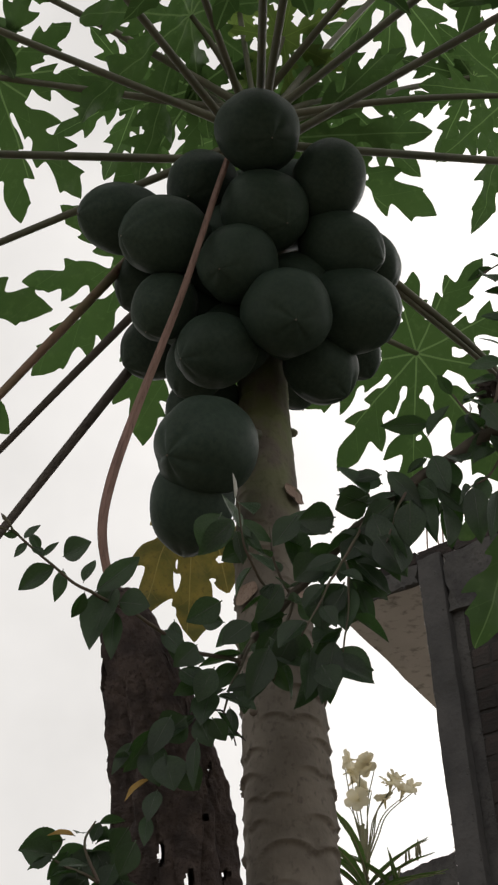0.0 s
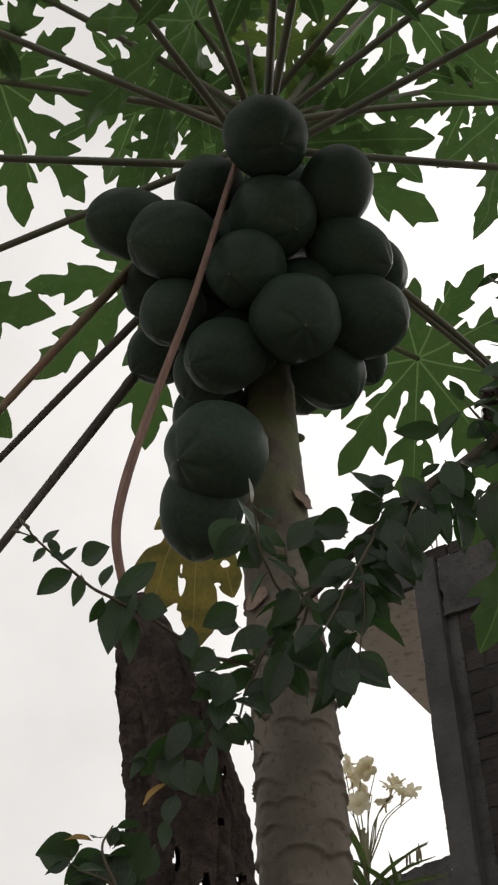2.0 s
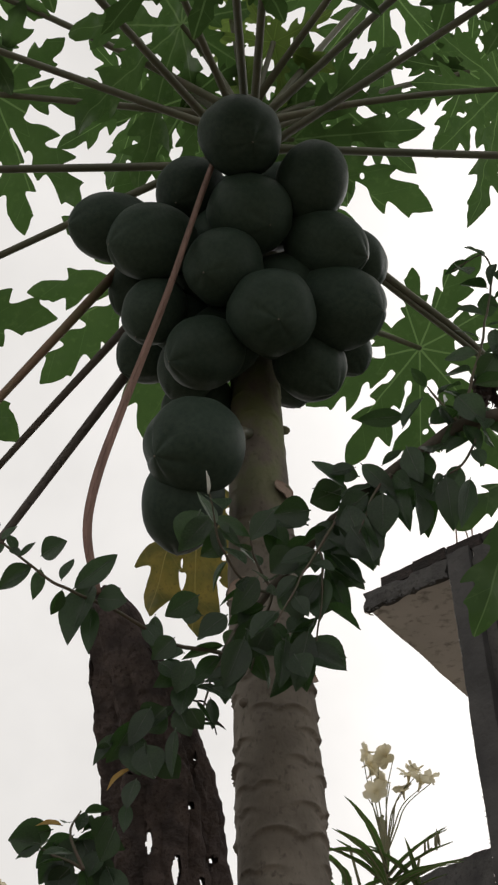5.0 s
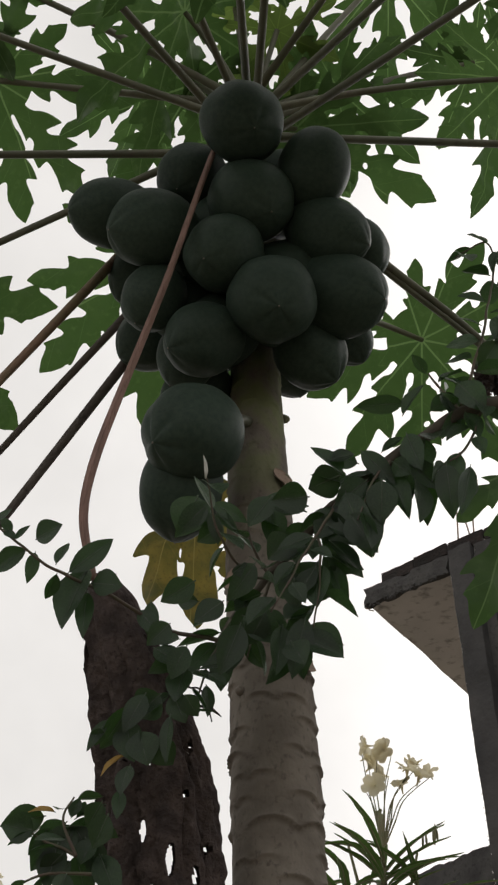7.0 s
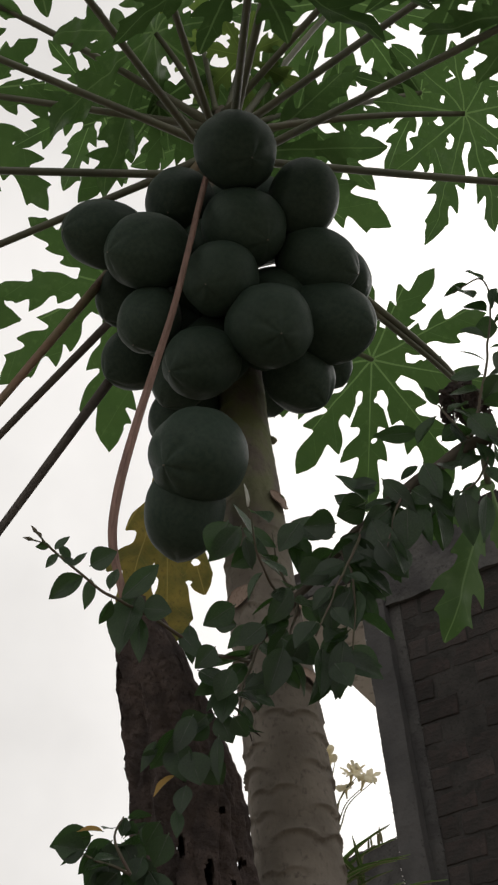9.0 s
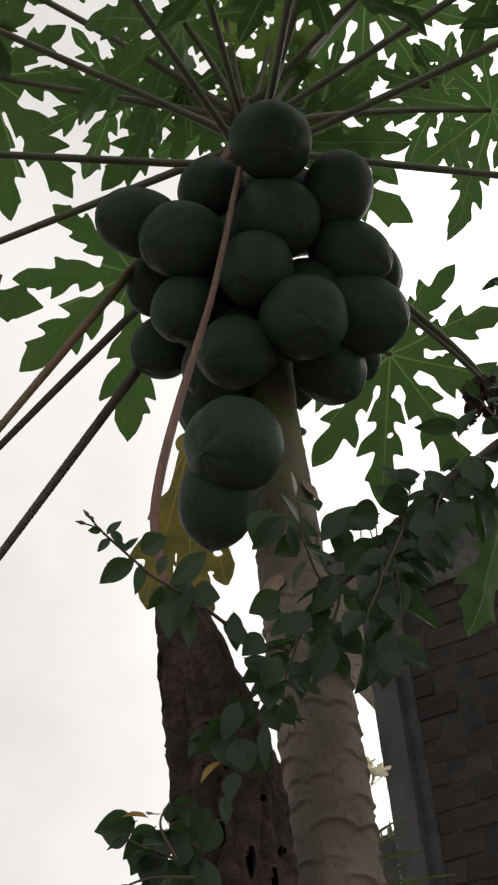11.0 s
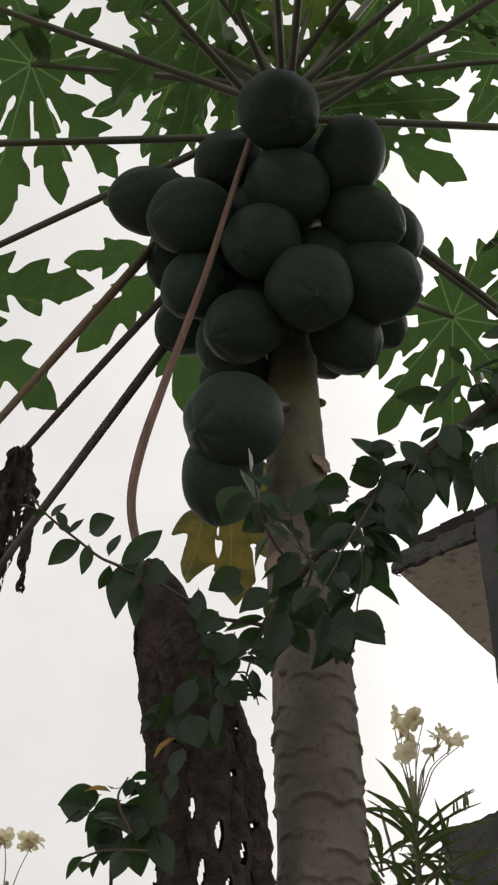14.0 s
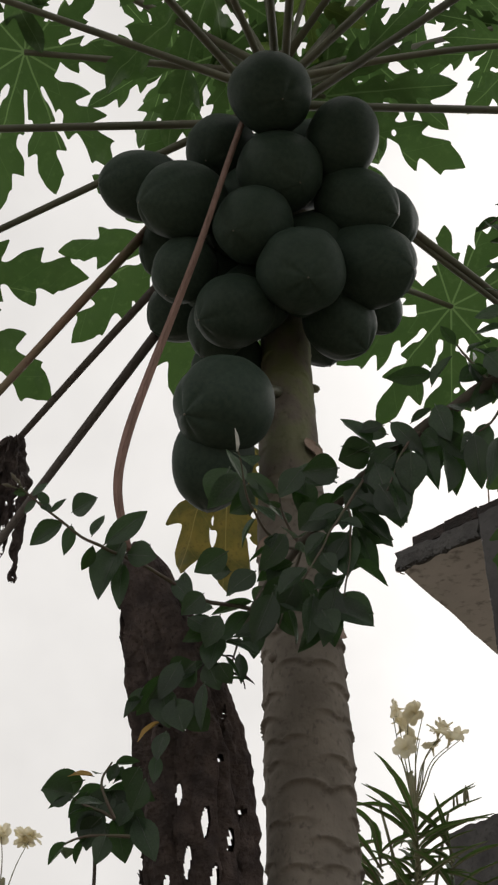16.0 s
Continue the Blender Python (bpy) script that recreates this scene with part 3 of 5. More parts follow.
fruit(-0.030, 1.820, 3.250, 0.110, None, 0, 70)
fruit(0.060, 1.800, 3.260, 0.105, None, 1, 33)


def leaf_stalk(root_z, hub, arch=0.03, mat=STALK, thick=0.0090, end=0.0056, via=None):
    """A hollow leaf stalk from the trunk's top to the blade's hub."""
    hub = np.array(hub, float)
    c, r = axis_at(root_z)
    out = hub - c
    out[2] = 0
    out /= np.linalg.norm(out)
    start = c + out * r * 0.7
    mid = [(start * (1 - t) + hub * t) + np.array((0, 0, arch * 4 * t * (1 - t))) for t in (0.33, 0.67)] if via is None else [np.array(q, float) for q in via]
    pts = spline([start, *mid, hub], 22)
    rad = [end + (thick - end) * (1 - i / 22) ** 0.9 + (0.006 * math.exp(-i * 0.9)) for i in range(23)]
    v, f = tube(pts, rad, 12, 0.92, 0.10)
    return part("leaf_stalk", shape("leaf_stalk", [np.array(q) - TREE_AT for q in v], f, mat), tree)


def leaf(root_z, hub, kind=0, pitch=25.0, roll=0.0, turn=0.0, size=1.0, arch=0.03, mat=STALK, thick=0.0090, blade=None, via=None, out=None, facing=None):
    """A stalk with its blade, which droops by pitch degrees away from the tree, or lies with its middle lobe and upper side along the two ways given."""
    stalk = leaf_stalk(root_z, hub, arch, mat, thick, 0.0062 * (0.7 + 0.3 * size), via)
    c, _ = axis_at(root_z)
    o = np.array(out if out else (hub[0] - c[0], hub[1] - c[1]), float)
    az = math.degrees(math.atan2(o[1], o[0])) + turn
    m = frame_from(*facing, (0, 0, 0)) if facing else pose(0, 0, 0, 0, 0, az) @ pose(0, 0, 0, 0, pitch, 0) @ pose(0, 0, 0, roll, 0, 0)
    m.translation = Vector(hub) - TREE_AT
    part("leaf_blade", blade or BLADES[kind], stalk, "", m @ Matrix.Diagonal((size, size, size, 1)))
    return stalk


def blade_at(root_z, hub, kind, turn, size):
    """A stalk whose blade is turned by three angles about the world's axes."""
    stalk = leaf_stalk(root_z, hub, 0.02, STALK, 0.0088, 0.0056)
    m = pose(*(Vector(hub) - TREE_AT), *turn)
    part("leaf_blade", BLADES[kind], stalk, "", m @ Matrix.Diagonal((size, size, size, 1)))


# old drooping stalks
leaf(3.565, (-0.52, 1.76, 2.499), 3, 60, 0, -20, 0.5, 0.0, STALK_RED, 0.0120)
leaf(3.318, (-0.58, 2.053, 2.368), 1, 60, 0, 20, 0.45, 0.0, STALK_OLD, 0.0118)
leaf(3.557, (-0.74, 2.024, 3.195), 1, arch=0.0, blade=FAR_LEFT, facing=((0.666, 0.644, 0.378), (-0.70, 0.36, 0.62)))
# side leaves
leaf(3.481, (-0.74, 1.67, 3.18), 2, 30, 0, 0, 1.0, 0.0)
leaf(3.568, (-0.74, 1.65, 3.66), 0, 20, 0, 0, 1.0, 0.0)
leaf(3.640, (-0.571, 1.904, 3.728), 2, arch=0.0, blade=STAR_LEFT, facing=((0.311, 0.755, -0.578), (0.03, 0.6, 0.8)))
leaf(3.483, (-0.39, 1.33, 3.453), 4, 10, 0, 0, 1.0, 0.0)
leaf(3.53, (0.63, 1.66, 3.16), 1, 30, 0, 0, 0.9, 0.0)
leaf(3.503, (0.45, 1.33, 3.20), 0, 25, 0, 0, 0.95, 0.0)
leaf(3.596, (0.36, 1.32, 3.31), 4, 20, 0, 0, 0.95, 0.0)
blade_at(3.620, (0.507, 1.867, 3.653), 2, (49.8, 13.9, 89.7), 0.833)
leaf(3.434, (-0.01, 1.27, 3.19), 1, 30, 0, 0, 1.0, 0.0)
leaf(3.514, (0.05, 1.24, 3.34), 2, 20, 0, 0, 1.0, 0.0)
leaf(3.532, (-0.215, 1.27, 3.526), 3, 10, 0, 0, 0.9, 0.0, STALK, 0.008)
leaf(3.671, (0.32, 1.32, 3.556), 2, 15, 0, 0, 0.9, 0.0, STALK, 0.008)
# leaves behind the trunk
leaf(3.12, (0.362, 2.42, 3.44), 0, arch=0.02, blade=STAR_RIGHT, facing=((0.653, 0.586, -0.48), (0.05, 0.6, 0.8)))
leaf(3.25, (-0.25, 2.19, 3.44), 1, arch=0.02, blade=LOW_LEFT, facing=((-0.399, 0.734, -0.55), (0, 0.6, 0.8)))
leaf(3.55, (0.074, 2.05, 3.738), 3, arch=0.02, blade=SIDE_RIGHT, facing=((0.979, -0.17, -0.109), (0.18, 0.5, 0.85)))
leaf(3.58, (-0.151, 1.97, 3.797), 5, arch=0.02, blade=SIDE_LEFT, facing=((-0.54, 0.674, -0.505), (0, 0.6, 0.8)))
blade_at(3.62, (-0.158, 1.797, 3.805), 6, (-11.9, 39.8, 161.6), 1.072)
leaf(3.62, (0.02, 2.25, 4.05), 1, 25, 0, 0, 0.9, 0.02)
leaf(3.62, (0.297, 1.95, 4.212), 3, arch=0.02, size=0.95, facing=((0.0, 0.8, -0.6), (0, 0.6, 0.8)))
leaf(3.62, (0.17, 2.02, 3.84), 0, 40, 0, 0, 0.75, 0.02, out=(0.2, 1.0))
leaf(3.60, (-0.30, 2.16, 4.06), 1, arch=0.02, size=0.70, facing=((-0.35, 0.75, -0.56), (0, 0.6, 0.8)))
leaf(3.60, (0.50, 2.10, 4.05), 5, arch=0.02, size=0.72, facing=((0.30, 0.76, -0.57), (0, 0.6, 0.8)))
leaf(3.64, (-0.66, 1.72, 3.90), 6, arch=0.02, size=0.85, facing=((-0.2, 0.78, -0.59), (0, 0.6, 0.8)))
# young leaves at the top
leaf(3.68, (-0.06, 1.88, 3.95), 0, 15, 0, 0, 1.0, 0.0, STALK, 0.006, YOUNG)
leaf(3.68, (0.035, 1.86, 3.83), 0, 25, 0, 0, 1.0, 0.0, STALK, 0.006, YOUNG, out=(0.2, 1.0))
# yellowing leaf that hangs behind
leaf(3.05, (-0.122, 2.28, 3.044), 0, arch=0.04, thick=0.008, blade=YELLOW, facing=((0.0, 0.15, -1.0), (0.0, 1.0, 0.15)))
# hanging leaf at the end of the stalk beside the shrub
leaf(3.454, (0.513, 2.20, 2.908), 3, 70, 70, 0, 1.25, 0.0, blade=HANGING, out=(-0.135, 0.018), via=[(0.25, 2.02, 3.27), (0.475, 2.13, 3.10)])


def withered_leaf(root_z, hub, via, seed, length, width, strips, mat=DRY_STALK, thick=0.0095, end=0.008, hang=(0, 0)):
    """A dead leaf: a dry bent stalk from which the shrivelled lobes hang in folds."""
    rnd = random.Random(seed)
    stalk = leaf_stalk(root_z, hub, 0, mat, thick, end, via)
    hub = np.array(hub, float)
    for k in range(strips):
        ang = 2 * math.pi * k / strips + rnd.uniform(-0.3, 0.3)
        L = length * rnd.uniform(0.78, 1.05)
        wd = width * rnd.uniform(0.8, 1.25)
        fan = 0.62 * width
        n, w = 80, 22
        V, F = [], []
        for i in range(n + 1):
            u = i / n
            spread = fan * min(1, 0.34 + u * 2.0) * (0.9 + 0.25 * u)
            c = hub + np.array((math.cos(ang) * spread * 1.25, math.sin(ang) * spread * 0.8, -L * u + 0.012)) + np.array((hang[0], hang[1], 0)) * min(u * 1.35, 0.55 + u * 0.45)
            half = wd * (0.26 + 0.32 * min(1, u * 3.2)) * (1 - max(0, u - 0.52) / 0.48 * 0.85)
            for j in range(w + 1):
                s = j / w * 2 - 1
                a = ang + math.pi / 2 + 0.9 * noise.noise(Vector((u * 3, seed + k, 2)))
                foldz = 0.32 * half * math.cos(s * 4.2 + k)
                rag = 1 + 0.25 * noise.noise(Vector((u * 8, k * 3.7, s * 1.5))) + 0.12 * noise.noise(Vector((u * 34, k * 1.7, s * 3)))
                crumple = 0.012 * noise.noise(Vector((u * 14, s * 2.5, k * 5.1 + seed)))
                x = math.cos(a) * s * half * rag + math.cos(ang) * (foldz + crumple)
                y = math.sin(a) * s * half * rag + math.sin(ang) * (foldz + crumple)
                V.append((c[0] + x, c[1] + y, c[2] + 0.01 * noise.noise(Vector((s * 3, u * 9, k)))))
        for i in range(n):
            for j in range(w):
                hole = noise.noise(Vector((i * 0.16 + 20 * k, j * 0.30, seed * 1.3))) + 0.3 * noise.noise(Vector((i * 0.5, j * 0.6 + 9 * k, seed)))
                if i > 22 and hole > 0.46 - 0.14 * max(0.0, i / n - 0.45):
                    continue
                F.append((i * (w + 1) + j, i * (w + 1) + j + 1, (i + 1) * (w + 1) + j + 1, (i + 1) * (w + 1) + j))
        part("withered_lobe", shape("withered_lobe", [np.array(q) - TREE_AT for q in V], F, DRY), stalk, "brown shrivelled lobe" if k == 0 else "")
    return stalk


def draped_leaf():
    """The large dead leaf: its lobes hang folded round each other like a closed umbrella, crumpled, torn and frayed."""
    way = [(-0.030, 1.760, 3.400), (-0.050, 1.700, 3.270), (-0.068, 1.675, 3.170), (-0.116, 1.648, 2.861), (-0.148, 1.653, 2.72), (-0.176, 1.655, 2.600), (-0.198, 1.652, 2.480), (-0.204, 1.664, 2.400), (-0.186, 1.685, 2.320)]
    pts = spline(way, 60)
    rad = np.interp(np.linspace(0, 1, 61), (0.0, 0.12, 0.3, 0.55, 0.75, 0.9, 1.0), (0.0022, 0.0032, 0.0055, 0.0066, 0.0072, 0.0068, 0.0060))
    v, f = tube(pts, rad, 20, 0.8)
    v = [np.array(q) for q in v]
    for n in range(61):                                  # dry, shrunken ridges along the stalk
        for k in range(20):
            q = v[n * 20 + k]
            v[n * 20 + k] = pts[n] + (q - pts[n]) * (1 + 0.20 * math.cos(k * math.pi / 2 + 0.3) + 0.12 * noise.noise(Vector((k * 0.9, n * 0.12, 7))))
    stalk = part("leaf_stalk", shape("leaf_stalk", [q - np.array(TREE_AT) for q in v], f, DRY_STALK), tree, "shrivelled reddish-brown dry leaf stalk")
    strip = [p + np.array((0.0068 - 0.0054 * k / 24, -0.004, 0.0)) for k, p in enumerate(pts[2:27])]
    v, f = tube(strip, [0.0016 + 0.0022 * math.sin(math.pi * k / 24) for k in range(25)], 8)
    part("stalk_strip", shape("stalk_strip", [np.array(q) - np.array(TREE_AT) for q in v], f, DRY_STALK), stalk, "strip split off the dry stalk")
    zs = (1.62, 1.80, 1.95, 2.05, 2.12, 2.20, 2.26, 2.30, 2.33)
    cx = (-0.068, -0.078, -0.086, -0.093, -0.105, -0.130, -0.152, -0.166, -0.172)
    cy = (1.90, 1.89, 1.86, 1.825, 1.79, 1.75, 1.72, 1.70, 1.695)
    hw = (0.058, 0.066, 0.067, 0.065, 0.061, 0.050, 0.038, 0.030, 0.012)
    tears = ((-0.109, 2.118, 0.0040, 0.0065), (-0.059, 2.139, 0.0026, 0.0150), (-0.062, 2.077, 0.0040, 0.0065), (-0.111, 2.032, 0.0052, 0.0200), (-0.075, 1.996, 0.0060, 0.0260),
             (-0.043, 1.975, 0.0050, 0.0200), (-0.139, 2.119, 0.0026, 0.0040), (-0.138, 2.174, 0.0024, 0.0030), (-0.148, 1.971, 0.0052, 0.0170), (-0.031, 2.010, 0.0032, 0.0090),
             (-0.095, 1.945, 0.0050, 0.0300), (-0.060, 1.920, 0.0060, 0.0300), (-0.120, 1.915, 0.0060, 0.0200))
    for k, (mid, span, shell, foot) in enumerate(((-2.0, 1.25, 1.00, 1.74), (-0.7, 1.15, 0.97, 1.70), (0.6, 1.2, 1.0, 1.80), (2.0, 1.2, 0.98, 1.72), (-1.4, 1.0, 0.80, 1.66), (1.0, 1.3, 0.78, 1.76), (-2.8, 1.1, 0.84, 1.70))):
        n, w, V, F = 230, 60, [], []
        for i in range(n + 1):
            warp, sway = 3.0 * noise.noise(Vector((i * 0.011, k, 4))), 0.35 * noise.noise(Vector((i * 0.013, k * 3.1, 0)))
            for j in range(w + 1):
                s = j / w * 2 - 1
                z = 2.335 - (2.335 - foot - 0.03 * noise.noise(Vector((s * 2.5, k, 1)))) * i / n
                a = mid + span * s + sway
                ca, sa = math.cos(a), math.sin(a)
                pleat = 0.15 * math.cos(6 * a + warp) + 0.16 * noise.noise(Vector((ca * 2.2, sa * 2.2, z * 3.1 + k * 10)))
                crumple = 0.12 * noise.noise(Vector((ca * 4, sa * 4, z * 34 + k))) + 0.07 * noise.noise(Vector((ca * 11, sa * 11, z * 80)))
                r = np.interp(z, zs, hw) * (shell + pleat + crumple)
                V.append((np.interp(z, zs, cx) + r * ca, np.interp(z, zs, cy) + 0.62 * r * sa, z))
        for i in range(n):
            for j in range(w):
                x, y, z = V[i * (w + 1) + j]
                x -= (y - 1.80) * -0.10                  # the tears go through the folded layers
                edge = 1.0 + 0.5 * noise.noise(Vector((x * 300, z * 200, k)))
                torn = any(((x - tx) / tw) ** 2 + ((z - tz - (y - 1.80) * 0.35) / (0.8 * th)) ** 2 < edge for tx, tz, tw, th in tears)
                ragged = abs(j / w * 2 - 1) > 0.93 + 0.12 * noise.noise(Vector((z * 40, k, j > w / 2)))
                if ragged or torn:
                    continue
                q = i * (w + 1) + j
                F.append((q, q + 1, q + w + 2, q + w + 1))
        part("withered_lobe", shape("withered_lobe", [np.array(q) - TREE_AT for q in V], F, DRY), stalk, "dark brown crumpled and torn dead lobe" if k == 0 else "")


draped_leaf()
withered_leaf(3.423, (-0.548, 2.251, 2.929), [(-0.20, 2.04, 3.245), (-0.40, 2.162, 3.066)], 5, 0.34, 0.046, 4, STALK_OLD, 0.0102, 0.0065)
withered_leaf(3.45, (0.470, 2.115, 3.085), [(0.25, 2.03, 3.26), (0.40, 2.09, 3.15)], 8, 0.13, 0.05, 5, STALK, 0.007, 0.005)


# ---------------------------------------------------------------- shrub that leans in front
def simple_leaf(seed, mats, length=1.0, width=0.46, fold=0.25, curl=0.25):
    """An oval leaf of unit length along x with a raised midrib, a fold and a curl."""
    n, w, V, F = 22, 6, [], []
    for i in range(n + 1):
        u = i / n
        half = width * 0.5 * (math.sin(math.pi * u ** 0.84) ** 0.88 if 0 < u < 1 else 0.0) * (1.0 + 0.018 * math.sin(u * 60 + seed))
        half = max(half, 0.004)
        for j in range(w + 1):
            s = j / w * 2 - 1
            V.append((u * length, s * half, fold * abs(s) * half - curl * u * u * 0.5 + 0.02 * noise.noise(Vector((u * 4, s * 2, seed)))))
    for i in range(n):
        for j in range(w):
            F.append((i * (w + 1) + j, (i + 1) * (w + 1) + j, (i + 1) * (w + 1) + j + 1, i * (w + 1) + j + 1))
    rib = [(u, 0, -curl * u * u * 0.5 - 0.004) for u in np.linspace(-0.05, 0.97, 9)]
    v, f = tube(rib, [0.016 * (1 - 0.75 * k / 8) for k in range(9)], 5)
    VV, FF, M = joined((V, F, 0), (v, f, 1))
    return shape("leaf", VV, FF, mats, M)


SHRUB_LEAVES = [simple_leaf(s, [VINE_LEAF, VINE_RIB], 1.0, wd, fo, cu) for s, wd, fo, cu in ((1, 0.58, 0.2, 0.15), (2, 0.66, 0.35, 0.3), (3, 0.52, 0.15, 0.4), (4, 0.60, 0.45, 0.1))]
SHRUB_YELLOW = simple_leaf(6, [VINE_YELLOW, VINE_TIP], 1.0, 0.5, 0.4, 0.4)
SHRUB_AT = Vector((0.85, 1.35, 0.0))
shrub = thing("shrub", SHRUB_AT, "leggy shrub with dark oval leaves leaning on the papaya", "shrub")


def shrub_stem(points, r0, r1, mat=VINE_STEM, label=""):
    pts = spline(points, max(24, 16 * len(points)))
    n = len(pts)
    pts = [p + 0.0025 * np.array(noise.noise_vector(Vector(p) * 30)) for p in pts]
    v, f = tube(pts, [r0 + (r1 - r0) * i / (n - 1) for i in range(n)], 8)
    return part("stem", shape("stem", [np.array(q) - SHRUB_AT for q in v], f, mat), shrub, label), pts


def shrub_leaf(stem, at, way, normal, size, kind=0, mesh=None):
    m = frame_from(way, normal, Vector(at) - SHRUB_AT)
    part("leaf", mesh or SHRUB_LEAVES[kind], stem, "", m @ Matrix.Diagonal((0.92 * size, 0.88 * size, 0.92 * size, 1)))


def dress(stem, pts, seed, step, size, start=0.0, spread=0.9, droop=0.25):
    """Leaves set alternately along a stem, turned to the light with much scatter."""
    rnd = random.Random(seed)
    run, side, due = 0.0, 1, step * 0.5
    total = sum(np.linalg.norm(pts[i + 1] - pts[i]) for i in range(len(pts) - 1))
    for i in range(len(pts) - 1):
        d = pts[i + 1] - pts[i]
        run += np.linalg.norm(d)
        if run < due or run < start * total:
            continue
        due = run + step * rnd.uniform(0.7, 1.3)
        d = d / np.linalg.norm(d)
        a = np.cross(d, (0.1, -0.5, 0.85))
        a /= np.linalg.norm(a)
        side = -side
        way = d * rnd.uniform(0.1, 0.8) + a * side * rnd.uniform(0.5, 1.0) * spread + np.array((rnd.uniform(-.3, .3), rnd.uniform(-.35, .35), rnd.uniform(-.5, .25) - droop))
        nrm = (rnd.uniform(-0.6, 0.6), rnd.uniform(-0.9, 0.2), rnd.uniform(0.2, 1.0))
        shrub_leaf(stem, pts[i] + 0.006 * a * side, way, nrm, size * rnd.uniform(0.7, 1.2), rnd.randrange(4))


LEAF_TURNS = random.Random(6)


def placed_leaf(stem, bx, by, bz, tx, ty, tz, width):
    """One leaf from base to tip with its width, its face turned about at will."""
    way = Vector((tx - bx, ty - by, tz - bz))
    L = way.length
    up = (LEAF_TURNS.uniform(-0.45, 0.45), LEAF_TURNS.uniform(-1.2, -0.4), LEAF_TURNS.uniform(-0.6, 0.5))
    m = frame_from(way, up, Vector((bx, by, bz)) - SHRUB_AT)
    part("leaf", LEAF_TURNS.choice(SHRUB_LEAVES), stem, "", m @ Matrix.Diagonal((L, width / 0.56, L, 1)))


main, p_main = shrub_stem([(0.85, 1.35, 0.0), (0.78, 1.42, 1.2), (0.62, 1.52, 2.2), (0.46, 1.58, 2.50), (0.33, 1.60, 2.541), (0.207, 1.62, 2.468), (0.139, 1.63, 2.41),
                           (0.074, 1.66, 2.35), (0.011, 1.70, 2.289), (-0.038, 1.74, 2.237)], 0.014, 0.0034)
twig, _ = shrub_stem([(-0.020, 1.72, 2.25), (-0.086, 1.66, 2.232), (-0.138, 1.60, 2.238), (-0.184, 1.53, 2.225), (-0.221, 1.50, 2.234), (-0.276, 1.46, 2.266)], 0.0030, 0.0013, VINE_TIP)
low, _ = shrub_stem([(0.80, 1.40, 0.9), (0.40, 1.60, 1.35), (0.00, 1.74, 1.55), (-0.17, 1.78, 1.74), (-0.205, 1.75, 1.985)], 0.007, 0.0018)
placed_leaf(main, -0.033, 1.614, 2.393, -0.072, 1.616, 2.343, 0.036)
placed_leaf(main, -0.029, 1.622, 2.396, 0.017, 1.627, 2.374, 0.024)
placed_leaf(main, -0.025, 1.638, 2.392, 0.004, 1.618, 2.351, 0.014)
placed_leaf(main, -0.029, 1.601, 2.367, -0.018, 1.616, 2.328, 0.018)
placed_leaf(main, 0.051, 1.616, 2.384, 0.093, 1.604, 2.387, 0.04)
placed_leaf(main, 0.049, 1.66, 2.415, 0.048, 1.658, 2.35, 0.033)
placed_leaf(main, 0.144, 1.65, 2.444, 0.107, 1.649, 2.481, 0.039)
placed_leaf(main, 0.161, 1.638, 2.474, 0.118, 1.623, 2.477, 0.029)
placed_leaf(main, 0.255, 1.638, 2.456, 0.246, 1.654, 2.389, 0.033)
placed_leaf(main, 0.229, 1.631, 2.456, 0.209, 1.642, 2.407, 0.026)
placed_leaf(main, 0.168, 1.64, 2.45, 0.189, 1.621, 2.368, 0.046)
placed_leaf(main, 0.158, 1.645, 2.408, 0.18, 1.65, 2.339, 0.041)
placed_leaf(main, 0.114, 1.618, 2.373, 0.149, 1.597, 2.318, 0.028)
placed_leaf(main, 0.104, 1.652, 2.362, 0.059, 1.651, 2.329, 0.032)
placed_leaf(main, 0.112, 1.643, 2.356, 0.167, 1.66, 2.313, 0.036)
placed_leaf(main, 0.115, 1.643, 2.328, 0.145, 1.661, 2.274, 0.025)
placed_leaf(main, 0.029, 1.624, 2.295, -0.001, 1.637, 2.258, 0.024)
placed_leaf(main, 0.154, 1.590, 2.452, 0.117, 1.591, 2.445, 0.031)
placed_leaf(main, 0.133, 1.595, 2.411, 0.098, 1.599, 2.427, 0.031)
placed_leaf(main, 0.094, 1.605, 2.394, 0.049, 1.588, 2.376, 0.039)
placed_leaf(main, 0.188, 1.581, 2.402, 0.186, 1.594, 2.347, 0.039)
placed_leaf(main, 0.147, 1.590, 2.355, 0.175, 1.580, 2.297, 0.035)
placed_leaf(main, 0.116, 1.620, 2.356, 0.152, 1.619, 2.335, 0.027)
placed_leaf(main, 0.118, 1.613, 2.305, 0.162, 1.613, 2.291, 0.031)
placed_leaf(main, 0.233, 1.606, 2.422, 0.236, 1.592, 2.347, 0.035)
placed_leaf(main, 0.224, 1.605, 2.449, 0.271, 1.620, 2.419, 0.027)
placed_leaf(main, 0.249, 1.601, 2.485, 0.242, 1.611, 2.435, 0.029)
placed_leaf(main, 0.223, 1.607, 2.533, 0.251, 1.589, 2.573, 0.023)
placed_leaf(main, 0.192, 1.610, 2.471, 0.221, 1.614, 2.501, 0.012)
placed_leaf(main, 0.303, 1.592, 2.432, 0.284, 1.573, 2.347, 0.023)
placed_leaf(main, 0.322, 1.615, 2.584, 0.297, 1.614, 2.603, 0.023)
placed_leaf(main, 0.093, 1.609, 2.318, 0.058, 1.624, 2.310, 0.039)
placed_leaf(main, 0.109, 1.609, 2.272, 0.106, 1.625, 2.248, 0.043)
